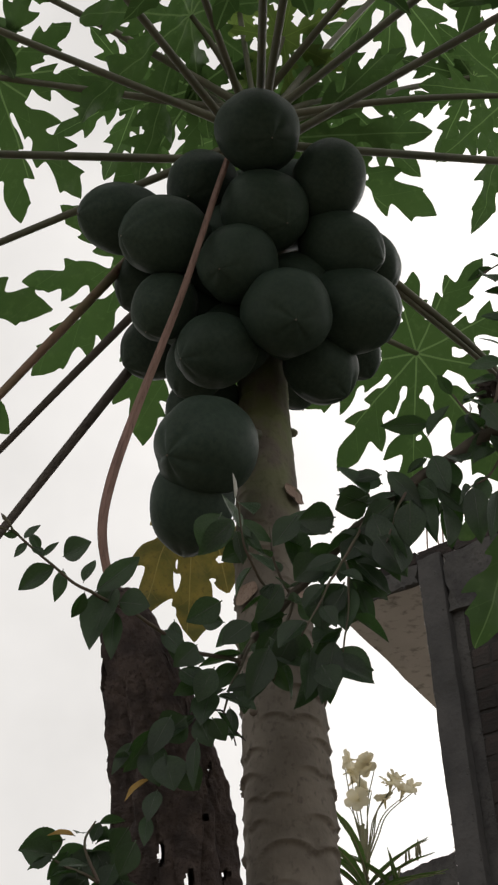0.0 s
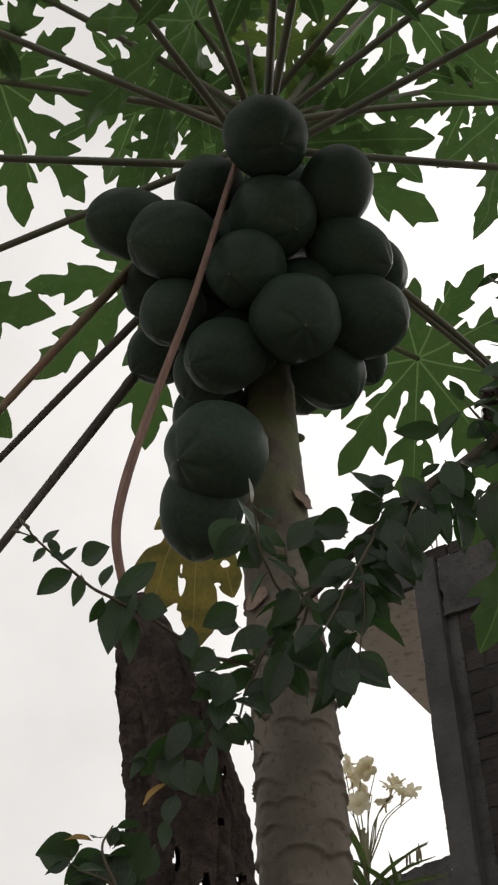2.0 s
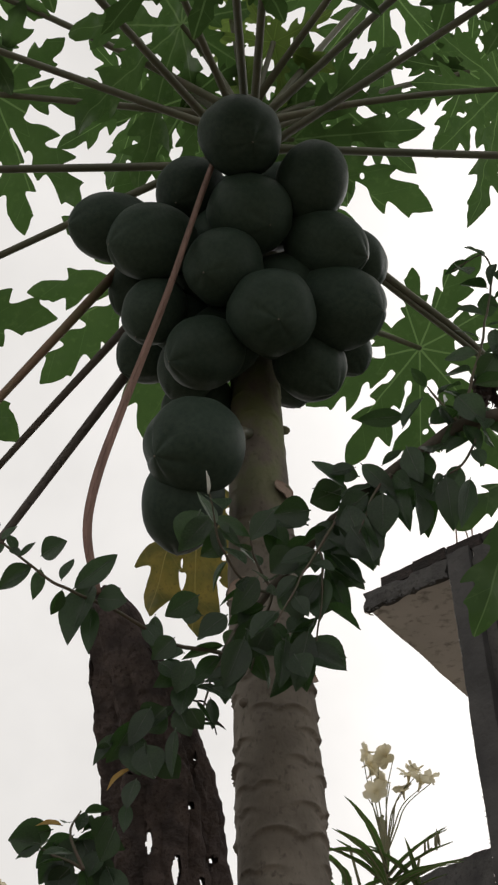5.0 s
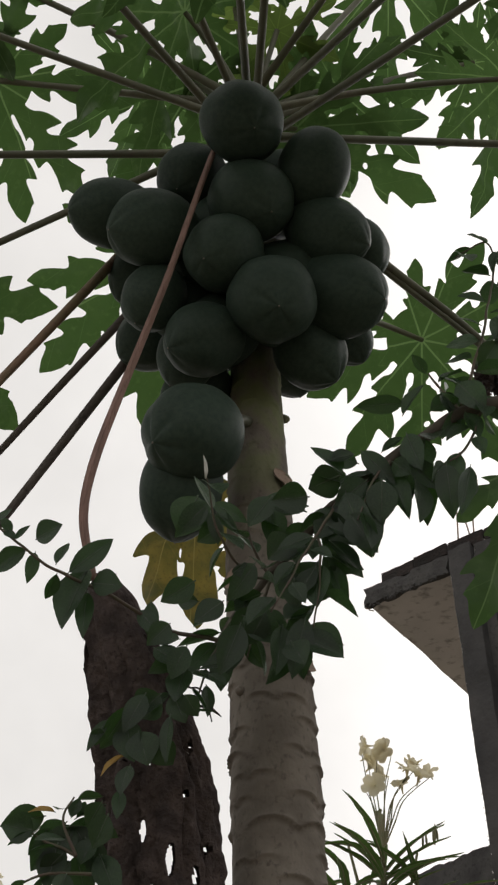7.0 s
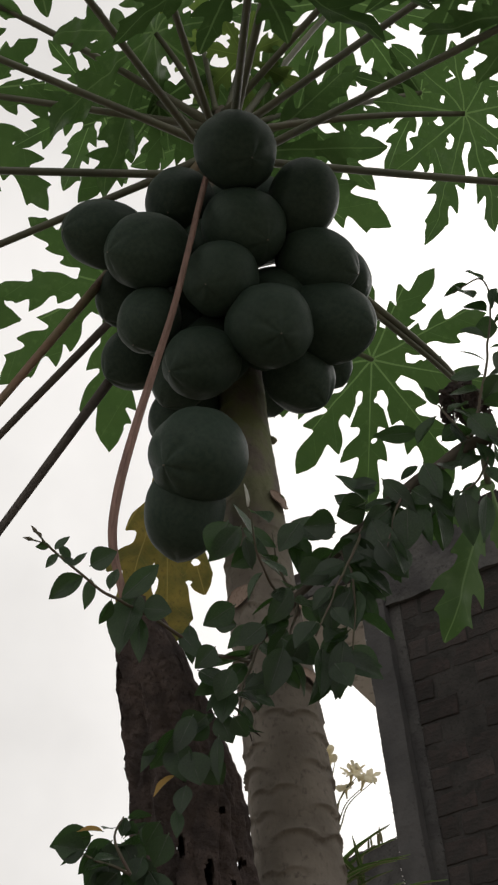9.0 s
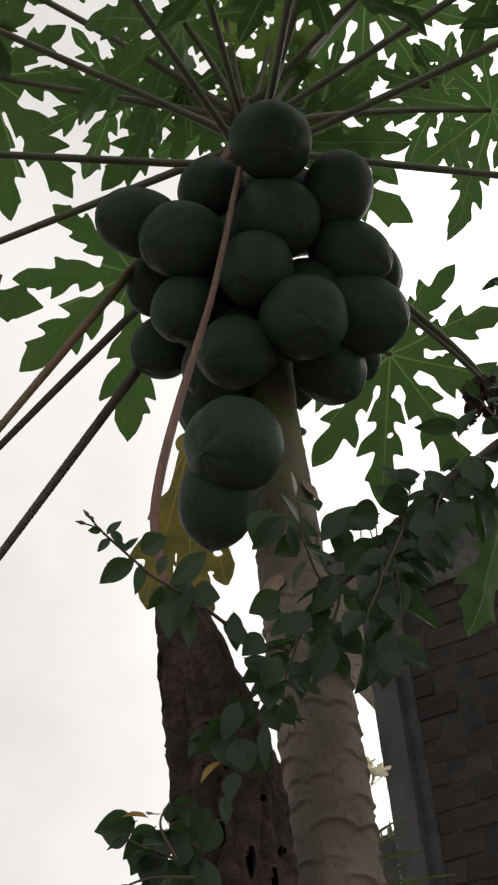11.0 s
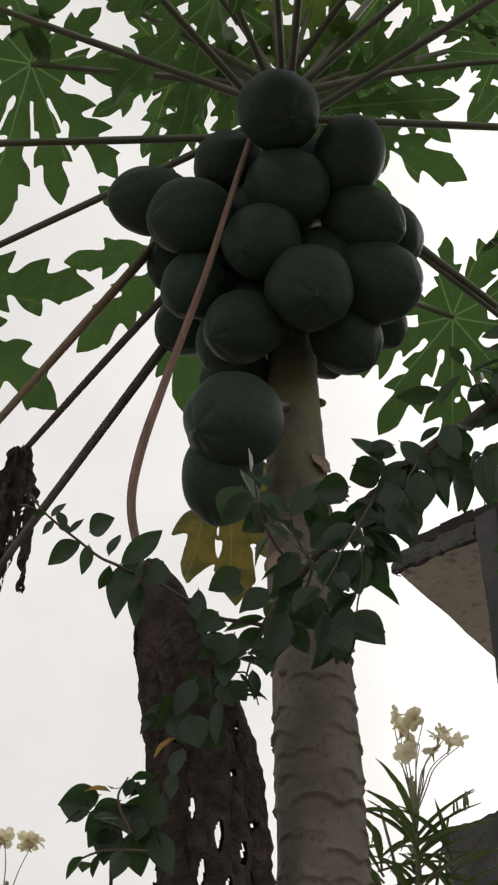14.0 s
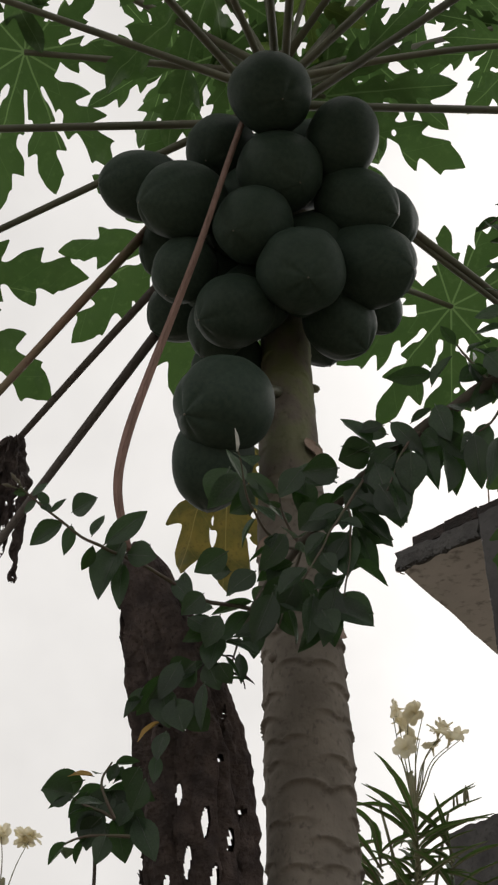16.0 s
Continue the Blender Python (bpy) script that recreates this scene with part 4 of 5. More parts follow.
placed_leaf(main, 0.077, 1.596, 2.264, 0.077, 1.608, 2.231, 0.031)
placed_leaf(main, 0.066, 1.598, 2.209, 0.098, 1.615, 2.242, 0.027)
placed_leaf(main, 0.082, 1.615, 2.192, 0.134, 1.599, 2.177, 0.029)
placed_leaf(main, 0.074, 1.585, 2.172, 0.089, 1.574, 2.137, 0.031)
placed_leaf(main, 0.122, 1.619, 2.300, 0.140, 1.616, 2.245, 0.016)
placed_leaf(main, 0.224, 1.605, 2.552, 0.163, 1.597, 2.538, 0.029)
placed_leaf(main, 0.169, 1.600, 2.416, 0.130, 1.596, 2.375, 0.035)
placed_leaf(main, 0.305, 1.594, 2.525, 0.321, 1.597, 2.484, 0.027)
placed_leaf(main, 0.288, 1.603, 2.532, 0.284, 1.620, 2.587, 0.023)
placed_leaf(main, 0.335, 1.605, 2.666, 0.290, 1.615, 2.675, 0.044)
placed_leaf(main, 0.378, 1.612, 2.769, 0.346, 1.630, 2.788, 0.038)
placed_leaf(main, 0.326, 1.610, 2.624, 0.367, 1.626, 2.645, 0.018)
placed_leaf(main, 0.297, 1.581, 2.565, 0.329, 1.580, 2.521, 0.036)
placed_leaf(main, 0.262, 1.618, 2.548, 0.303, 1.624, 2.591, 0.028)
placed_leaf(main, 0.309, 1.616, 2.618, 0.272, 1.601, 2.594, 0.024)
placed_leaf(main, 0.366, 1.599, 2.707, 0.364, 1.589, 2.638, 0.032)
placed_leaf(main, 0.336, 1.602, 2.561, 0.352, 1.605, 2.521, 0.028)
placed_leaf(main, 0.375, 1.581, 2.823, 0.359, 1.569, 2.776, 0.014)
placed_leaf(main, 0.360, 1.591, 2.652, 0.333, 1.608, 2.616, 0.028)
placed_leaf(main, 0.280, 1.611, 2.569, 0.299, 1.597, 2.515, 0.024)
placed_leaf(main, 0.302, 1.612, 2.538, 0.273, 1.597, 2.489, 0.024)
placed_leaf(main, 0.390, 1.605, 2.806, 0.368, 1.590, 2.823, 0.016)
placed_leaf(low, -0.148, 1.635, 2.086, -0.152, 1.648, 2.069, 0.020)
placed_leaf(low, -0.116, 1.641, 2.116, -0.146, 1.655, 2.068, 0.025)
placed_leaf(low, -0.098, 1.635, 2.129, -0.118, 1.625, 2.081, 0.029)
placed_leaf(low, -0.081, 1.641, 2.132, -0.110, 1.655, 2.111, 0.037)
placed_leaf(low, -0.066, 1.642, 2.133, -0.050, 1.644, 2.098, 0.029)
placed_leaf(low, -0.067, 1.636, 2.102, -0.073, 1.628, 2.045, 0.020)
placed_leaf(low, -0.102, 1.640, 2.084, -0.089, 1.642, 2.044, 0.037)
placed_leaf(low, -0.107, 1.624, 2.035, -0.116, 1.610, 2.000, 0.025)
placed_leaf(low, -0.084, 1.641, 2.073, -0.062, 1.655, 2.050, 0.033)
placed_leaf(low, -0.049, 1.618, 2.120, -0.034, 1.627, 2.097, 0.025)
placed_leaf(low, -0.090, 1.627, 2.186, -0.055, 1.617, 2.160, 0.029)
placed_leaf(low, -0.061, 1.624, 2.197, -0.092, 1.632, 2.201, 0.025)
placed_leaf(low, -0.053, 1.641, 2.165, -0.064, 1.628, 2.121, 0.029)
placed_leaf(low, -0.114, 1.633, 2.241, -0.084, 1.620, 2.203, 0.025)
placed_leaf(low, -0.117, 1.637, 2.012, -0.117, 1.631, 1.977, 0.016)
placed_leaf(low, -0.137, 1.641, 1.999, -0.154, 1.656, 1.976, 0.025)
placed_leaf(low, -0.127, 1.630, 1.980, -0.143, 1.645, 1.948, 0.029)
placed_leaf(low, -0.225, 1.712, 1.994, -0.261, 1.700, 1.996, 0.035)
placed_leaf(low, -0.171, 1.724, 2.018, -0.170, 1.710, 2.027, 0.022)
placed_leaf(low, -0.157, 1.708, 2.004, -0.144, 1.705, 2.022, 0.017)
placed_leaf(low, -0.208, 1.724, 1.988, -0.222, 1.714, 1.948, 0.026)
placed_leaf(low, -0.187, 1.702, 1.962, -0.211, 1.713, 1.941, 0.026)
placed_leaf(low, -0.178, 1.713, 1.959, -0.195, 1.726, 1.937, 0.026)
placed_leaf(low, -0.175, 1.736, 2.001, -0.201, 1.732, 1.980, 0.031)
placed_leaf(low, -0.156, 1.718, 1.987, -0.168, 1.719, 1.958, 0.026)
placed_leaf(low, -0.145, 1.726, 1.971, -0.153, 1.729, 1.940, 0.026)
placed_leaf(low, -0.180, 1.722, 2.003, -0.164, 1.726, 1.982, 0.026)
placed_leaf(low, -0.216, 1.738, 2.005, -0.226, 1.738, 1.971, 0.022)
placed_leaf(main, -0.041, 1.627, 2.251, -0.072, 1.646, 2.268, 0.023)
placed_leaf(main, 0.068, 1.653, 2.217, 0.101, 1.635, 2.255, 0.027)
placed_leaf(main, 0.082, 1.608, 2.192, 0.134, 1.596, 2.163, 0.028)
placed_leaf(main, 0.078, 1.658, 2.218, 0.088, 1.655, 2.162, 0.031)
placed_leaf(main, 0.073, 1.638, 2.204, 0.046, 1.629, 2.14, 0.028)
placed_leaf(main, 0.003, 1.63, 2.211, 0.0, 1.625, 2.153, 0.032)
placed_leaf(main, 0.016, 1.621, 2.227, 0.063, 1.625, 2.197, 0.034)
placed_leaf(main, 0.024, 1.635, 2.249, -0.002, 1.653, 2.215, 0.023)
placed_leaf(main, -0.038, 1.641, 2.162, -0.008, 1.66, 2.157, 0.013)
placed_leaf(main, -0.016, 1.651, 2.261, -0.054, 1.673, 2.246, 0.024)
placed_leaf(main, 0.106, 1.64, 2.317, 0.069, 1.625, 2.249, 0.043)
placed_leaf(main, 0.017, 1.652, 2.21, 0.041, 1.672, 2.184, 0.019)
placed_leaf(main, 0.205, 1.654, 2.493, 0.179, 1.657, 2.458, 0.034)
placed_leaf(main, 0.142, 1.643, 2.416, 0.117, 1.63, 2.374, 0.029)
placed_leaf(twig, -0.23, 1.498, 2.24, -0.27, 1.512, 2.219, 0.028)
placed_leaf(twig, -0.221, 1.506, 2.242, -0.224, 1.509, 2.205, 0.018)
placed_leaf(twig, -0.243, 1.488, 2.248, -0.227, 1.478, 2.263, 0.01)
placed_leaf(twig, -0.222, 1.506, 2.261, -0.193, 1.487, 2.27, 0.027)
placed_leaf(twig, -0.199, 1.524, 2.239, -0.192, 1.54, 2.282, 0.015)
placed_leaf(twig, -0.197, 1.525, 2.225, -0.211, 1.547, 2.204, 0.016)
placed_leaf(twig, -0.167, 1.551, 2.248, -0.191, 1.533, 2.167, 0.04)
placed_leaf(twig, -0.185, 1.535, 2.234, -0.138, 1.548, 2.292, 0.027)
placed_leaf(twig, -0.16, 1.556, 2.232, -0.125, 1.552, 2.229, 0.032)
placed_leaf(twig, -0.164, 1.551, 2.216, -0.163, 1.536, 2.156, 0.024)
placed_leaf(low, -0.101, 1.639, 2.258, -0.098, 1.651, 2.209, 0.022)
placed_leaf(low, -0.071, 1.656, 2.142, -0.117, 1.636, 2.096, 0.022)
placed_leaf(low, -0.142, 1.648, 2.102, -0.158, 1.628, 2.061, 0.016)
placed_leaf(low, -0.119, 1.652, 2.101, -0.109, 1.644, 2.052, 0.032)
placed_leaf(low, -0.069, 1.656, 2.104, -0.078, 1.678, 2.065, 0.014)
placed_leaf(low, -0.045, 1.645, 2.162, -0.006, 1.667, 2.162, 0.013)
placed_leaf(low, -0.056, 1.639, 2.188, -0.09, 1.621, 2.152, 0.028)
placed_leaf(low, -0.044, 1.648, 2.143, -0.024, 1.627, 2.108, 0.005)
placed_leaf(low, -0.046, 1.636, 2.109, -0.013, 1.632, 2.107, 0.004)
placed_leaf(low, -0.219, 1.731, 2.019, -0.265, 1.715, 2.002, 0.03)
placed_leaf(low, -0.181, 1.702, 2.006, -0.177, 1.718, 2.038, 0.015)
placed_leaf(low, -0.178, 1.716, 2.011, -0.148, 1.736, 2.045, 0.014)
placed_leaf(low, -0.195, 1.745, 2.017, -0.227, 1.739, 1.984, 0.029)
placed_leaf(low, -0.182, 1.723, 2.005, -0.201, 1.724, 1.966, 0.031)
placed_leaf(low, -0.177, 1.732, 2.012, -0.155, 1.736, 1.975, 0.034)
placed_leaf(low, -0.212, 1.728, 2.003, -0.231, 1.733, 1.972, 0.023)
placed_leaf(low, -0.166, 1.747, 2.025, -0.135, 1.747, 1.999, 0.026)
placed_leaf(low, -0.165, 1.722, 1.989, -0.14, 1.731, 1.948, 0.032)
placed_leaf(low, -0.195, 1.712, 1.978, -0.201, 1.703, 1.925, 0.035)
placed_leaf(low, -0.179, 1.749, 1.979, -0.161, 1.75, 1.929, 0.039)
placed_leaf(low, -0.148, 1.727, 1.972, -0.12, 1.706, 1.916, 0.032)
placed_leaf(main, 0.095, 1.612, 2.209, 0.136, 1.617, 2.175, 0.031)
placed_leaf(main, 0.122, 1.602, 2.324, 0.160, 1.602, 2.284, 0.034)
placed_leaf(main, 0.113, 1.626, 2.317, 0.137, 1.635, 2.261, 0.017)
placed_leaf(main, 0.142, 1.595, 2.394, 0.164, 1.588, 2.300, 0.045)
placed_leaf(main, 0.135, 1.592, 2.419, 0.096, 1.591, 2.396, 0.044)
placed_leaf(main, 0.137, 1.591, 2.422, 0.099, 1.590, 2.466, 0.036)
placed_leaf(main, 0.201, 1.616, 2.443, 0.223, 1.611, 2.366, 0.027)
placed_leaf(main, 0.175, 1.617, 2.430, 0.193, 1.619, 2.394, 0.022)
placed_leaf(main, 0.272, 1.591, 2.436, 0.275, 1.592, 2.360, 0.038)
placed_leaf(main, 0.013, 1.600, 2.202, -0.007, 1.598, 2.139, 0.030)
placed_leaf(main, 0.090, 1.601, 2.213, 0.076, 1.606, 2.137, 0.034)
placed_leaf(main, 0.063, 1.608, 2.205, 0.057, 1.599, 2.137, 0.027)
placed_leaf(main, 0.042, 1.612, 2.227, 0.023, 1.619, 2.188, 0.034)
placed_leaf(main, -0.009, 1.602, 2.236, -0.041, 1.596, 2.205, 0.030)
placed_leaf(main, 0.076, 1.606, 2.333, 0.044, 1.616, 2.306, 0.040)
placed_leaf(main, 0.090, 1.629, 2.389, 0.039, 1.633, 2.424, 0.044)
placed_leaf(main, 0.065, 1.626, 2.296, 0.083, 1.634, 2.248, 0.035)
placed_leaf(main, 0.104, 1.605, 2.291, 0.103, 1.595, 2.227, 0.039)
placed_leaf(main, 0.047, 1.616, 2.402, 0.018, 1.618, 2.359, 0.032)
placed_leaf(main, 0.028, 1.604, 2.291, 0.002, 1.598, 2.238, 0.034)
placed_leaf(main, -0.045, 1.606, 2.267, -0.084, 1.606, 2.238, 0.032)
placed_leaf(main, -0.071, 1.601, 2.204, -0.094, 1.596, 2.174, 0.024)
placed_leaf(main, -0.050, 1.608, 2.178, -0.069, 1.617, 2.142, 0.034)
placed_leaf(main, -0.022, 1.613, 2.144, -0.000, 1.608, 2.129, 0.017)
placed_leaf(main, 0.165, 1.601, 2.465, 0.206, 1.600, 2.417, 0.030)
placed_leaf(main, 0.225, 1.598, 2.491, 0.239, 1.591, 2.429, 0.033)
placed_leaf(main, 0.310, 1.611, 2.430, 0.280, 1.601, 2.386, 0.027)
placed_leaf(main, 0.133, 1.609, 2.375, 0.104, 1.606, 2.334, 0.033)
placed_leaf(main, -0.049, 1.618, 2.404, -0.070, 1.624, 2.351, 0.043)
placed_leaf(main, -0.014, 1.618, 2.359, -0.046, 1.622, 2.336, 0.029)
dress(main, p_main, 1, 0.040, 0.058, 0.60)
for k, pts_k in enumerate((
        [(0.040, 1.67, 2.31), (0.015, 1.62, 2.29), (-0.015, 1.56, 2.31), (-0.030, 1.518, 2.362)],
        [(0.045, 1.68, 2.32), (0.02, 1.66, 2.36), (0.012, 1.65, 2.41)],
        [(0.139, 1.63, 2.41), (0.12, 1.60, 2.36), (0.085, 1.58, 2.28), (0.05, 1.57, 2.20)],
        [(0.100, 1.64, 2.38), (0.11, 1.60, 2.30), (0.10, 1.60, 2.20)],
        [(0.207, 1.62, 2.468), (0.18, 1.60, 2.42), (0.155, 1.58, 2.34)],
        [(0.33, 1.60, 2.541), (0.30, 1.60, 2.47), (0.24, 1.62, 2.43)],
        [(0.30, 1.60, 2.53), (0.27, 1.60, 2.58), (0.26, 1.60, 2.60)],
        [(0.30, 1.60, 2.54), (0.325, 1.60, 2.62), (0.352, 1.60, 2.72), (0.372, 1.60, 2.82), (0.362, 1.60, 2.865), (0.315, 1.60, 2.83)],
        [(0.0, 1.71, 2.28), (-0.03, 1.69, 2.20), (-0.04, 1.68, 2.15)],
        [(0.05, 1.68, 2.33), (0.03, 1.66, 2.25), (0.02, 1.64, 2.18)])):
    s_k, p_k = shrub_stem(pts_k, 0.0024, 0.0010, VINE_TIP)
    dress(s_k, p_k, 20 + k, 0.026, 0.052, 0.1)
for k, pts_k in enumerate((
        [(-0.17, 1.70, 1.96), (-0.22, 1.72, 1.99), (-0.25, 1.74, 2.01)],
        [(-0.17, 1.70, 1.96), (-0.19, 1.70, 2.00), (-0.18, 1.70, 2.03)],
        [(-0.15, 1.70, 1.94), (-0.20, 1.70, 1.94), (-0.24, 1.72, 1.93)])):
    s_k, p_k = shrub_stem(pts_k, 0.0022, 0.001, VINE_TIP)
    dress(s_k, p_k, 50 + k, 0.018, 0.045, 0.3)
placed_leaf(twig, -0.262, 1.468, 2.258, -0.247, 1.462, 2.276, 0.013)
placed_leaf(twig, -0.258, 1.471, 2.254, -0.273, 1.478, 2.240, 0.012)
placed_leaf(twig, -0.252, 1.476, 2.252, -0.238, 1.470, 2.238, 0.012)
placed_leaf(twig, -0.268, 1.465, 2.262, -0.284, 1.462, 2.258, 0.009)
placed_leaf(twig, -0.246, 1.480, 2.250, -0.258, 1.474, 2.272, 0.011)
# a curled dead leaf on its twig
curl, _ = shrub_stem([(-0.062, 1.70, 2.19), (-0.052, 1.69, 2.169), (-0.040, 1.69, 2.166), (-0.030, 1.69, 2.148), (-0.024, 1.69, 2.122)], 0.0016, 0.0008, DRY)
shrub_leaf(curl, (-0.042, 1.69, 2.142), (1.0, 0.05, -0.15), (0.1, -0.5, 0.9), 0.036, 0, simple_leaf(31, [DRY, DRY], 1.0, 0.22, 1.2, 0.5))
# pale sheath at a shoot's tip
v, f = tube([(-0.030, 1.518, 2.358), (-0.0295, 1.517, 2.368), (-0.031, 1.516, 2.380), (-0.034, 1.515, 2.392)], [0.0012, 0.0026, 0.0022, 0.0003], 7, 0.5)
part("bud", shape("bud", [np.array(q) - SHRUB_AT for q in v], f, SHEATH), main, "pale sheath of a new shoot")
# buds at the twig's end, two yellowed leaves
for dx, dz in ((-0.012, 0.016), (-0.018, 0.004), (-0.006, 0.010)):
    v, f = tube([(-0.272, 1.462, 2.262), (-0.274 + dx * 0.7, 1.461, 2.264 + dz * 0.7), (-0.274 + dx, 1.46, 2.264 + dz), (-0.274 + dx * 1.4, 1.46, 2.264 + dz * 1.4)], [0.0008, 0.001, 0.0026, 0.0004], 7)
    part("bud", shape("bud", [np.array(q) - SHRUB_AT for q in v], f, VINE_TIP), twig)
shrub_leaf(low, (-0.118, 1.655, 2.062), (-0.6, -0.1, -0.45), (-0.3, -0.6, 0.7), 0.040, 0, SHRUB_YELLOW)
shrub_leaf(low, (-0.205, 1.72, 2.02), (-0.8, -0.1, 0.1), (-0.1, -0.7, 0.7), 0.034, 0, SHRUB_YELLOW)
shrub_leaf(main, (0.000, 1.69, 2.245), (0.5, -0.1, -0.3), (-0.1, -0.7, 0.7), 0.030, 0, SHRUB_YELLOW)


# ---------------------------------------------------------------- unfinished building
ALONG, INTO, CORNER = Vector((0.766, -0.643, 0)), Vector((0.643, 0.766, 0)), Vector((0.69, 4.60, 0))


LEANING = 0.045


def wall_point(s, back, z):
    return CORNER + ALONG * s + INTO * back + Vector((LEANING * (4.2 - z), 0, z))      # the walls are out of plumb


def slab_box(name, s0, s1, b0, b1, z0, z1, mat, rough=0.004, step=0.05, skew=0.0):
    """A cast block in the wall's frame with uneven faces and chipped edges."""
    bm = bmesh.new()
    nx, ny, nz = (max(1, int(round((b - a) / step))) for a, b in ((s0, s1), (b0, b1), (z0, z1)))
    vid = {}

    def vert(i, j, k):
        if (i, j, k) not in vid:
            s, b, z = s0 + (s1 - s0) * i / nx, b0 + (b1 - b0) * j / ny, z0 + (z1 - z0) * k / nz
            edge = (i in (0, nx)) + (j in (0, ny)) + (k in (0, nz))
            s += skew * (b - b0) * (1 - i / nx)
            p = wall_point(s, b, z)
            q = Vector(noise.noise_vector(p * 14)) * rough
            if edge >= 2:
                c = wall_point((s0 + s1) / 2, (b0 + b1) / 2, (z0 + z1) / 2)
                q += (c - p).normalized() * abs(noise.noise(p * 22)) * rough * 3
            vid[(i, j, k)] = bm.verts.new(p + q)
        return vid[(i, j, k)]

    for i in range(nx):
        for j in range(ny):
            bm.faces.new((vert(i, j, 0), vert(i, j + 1, 0), vert(i + 1, j + 1, 0), vert(i + 1, j, 0)))
            bm.faces.new((vert(i, j, nz), vert(i + 1, j, nz), vert(i + 1, j + 1, nz), vert(i, j + 1, nz)))
    for i in range(nx):
        for k in range(nz):
            bm.faces.new((vert(i, 0, k), vert(i + 1, 0, k), vert(i + 1, 0, k + 1), vert(i, 0, k + 1)))
            bm.faces.new((vert(i, ny, k), vert(i, ny, k + 1), vert(i + 1, ny, k + 1), vert(i + 1, ny, k)))
    for j in range(ny):
        for k in range(nz):
            bm.faces.new((vert(0, j, k), vert(0, j, k + 1), vert(0, j + 1, k + 1), vert(0, j + 1, k)))
            bm.faces.new((vert(nx, j, k), vert(nx, j + 1, k), vert(nx, j + 1, k + 1), vert(nx, j, k + 1)))
    me = bpy.data.meshes.new(name)
    bm.to_mesh(me)
    bm.free()
    me.materials.append(mat)
    return me


BUILD_AT = Vector((1.4, 4.4, 0.0))
building = thing("building", BUILD_AT, "unfinished house of dark weathered brick and raw concrete", "building")
SHIFT = Matrix.Translation(-BUILD_AT)
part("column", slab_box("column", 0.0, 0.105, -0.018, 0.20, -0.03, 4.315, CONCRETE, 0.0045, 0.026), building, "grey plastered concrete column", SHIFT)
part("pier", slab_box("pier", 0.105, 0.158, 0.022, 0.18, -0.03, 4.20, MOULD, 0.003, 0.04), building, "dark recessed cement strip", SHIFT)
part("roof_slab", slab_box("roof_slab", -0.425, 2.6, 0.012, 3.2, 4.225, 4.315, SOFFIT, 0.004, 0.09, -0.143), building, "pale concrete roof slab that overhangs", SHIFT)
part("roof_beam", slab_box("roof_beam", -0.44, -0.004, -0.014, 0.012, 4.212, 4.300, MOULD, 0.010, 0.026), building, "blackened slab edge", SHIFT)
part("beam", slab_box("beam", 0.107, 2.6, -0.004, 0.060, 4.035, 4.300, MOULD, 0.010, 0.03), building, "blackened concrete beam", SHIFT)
for s, b, h, l in ((0.012, 0.05, 0.24, 4), (0.058, 0.07, 0.19, -6), (0.082, 0.06, 0.20, 3)):
    p = wall_point(s, b, 4.30)
    v, f = tube([p, p + Vector((0.004, 0, h * 0.5)), p + Vector((0.002 * l, 0, h))], [0.0035] * 3, 6)
    part("rebar", shape("rebar", [np.array(q) - BUILD_AT for q in v], f, STEEL), building, "thin rusty bar")
# bed set slightly behind the bricks; its dark colour adds the joints' shade
part("masonry", slab_box("masonry", 0.156, 2.6, 0.0185, 0.13, -0.03, 4.06, SHADED_MORTAR, 0.003, 0.06), building, "grey mortar bed between bricks, joint shade in its colour", SHIFT)
part("side_wall", slab_box("side_wall", 2.45, 2.6, 0.13, 3.2, -0.03, 4.22, SHADED_MORTAR, 0.004, 0.2), building, "plain mortar wall", SHIFT)


def brick_mesh(seed, L, H, D):
    """A worn brick: a block whose front has a wavy, chipped rim; front at y = 0."""
    rnd = random.Random(seed)
    rim = [(L * k / 5, 0.0) for k in range(5)] + [(L, H * k / 3) for k in range(3)] + [(L - L * k / 5, H) for k in range(5)] + [(0.0, H - H * k / 3) for k in range(3)]
    n, V = len(rim), []
    out = [(x + rnd.uniform(-.003, .003), z + rnd.uniform(-.003, .003)) for x, z in rim]
    for y, q in ((rnd.uniform(0, .001), 0.93), (0.004, 1.0), (D, 1.0)):
        for x, z in out:
            bite = q - (0.05 * rnd.random() ** 2 if q < 1 else 0)
            V.append((L / 2 + (x - L / 2) * (1 - (1 - bite) * H / L), y + (rnd.uniform(-.0012, .0012) if q < 1 else 0), H / 2 + (z - H / 2) * bite))
    V.append((L / 2 + rnd.uniform(-.02, .02), rnd.uniform(-.002, .002), H / 2))
    F = [(k, (k + 1) % n, 3 * n) for k in range(n)]
    for r in (0, n):
        for k in range(n):
            F.append((r + k, r + n + k, r + n + (k + 1) % n, r + (k + 1) % n))
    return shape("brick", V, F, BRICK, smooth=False)


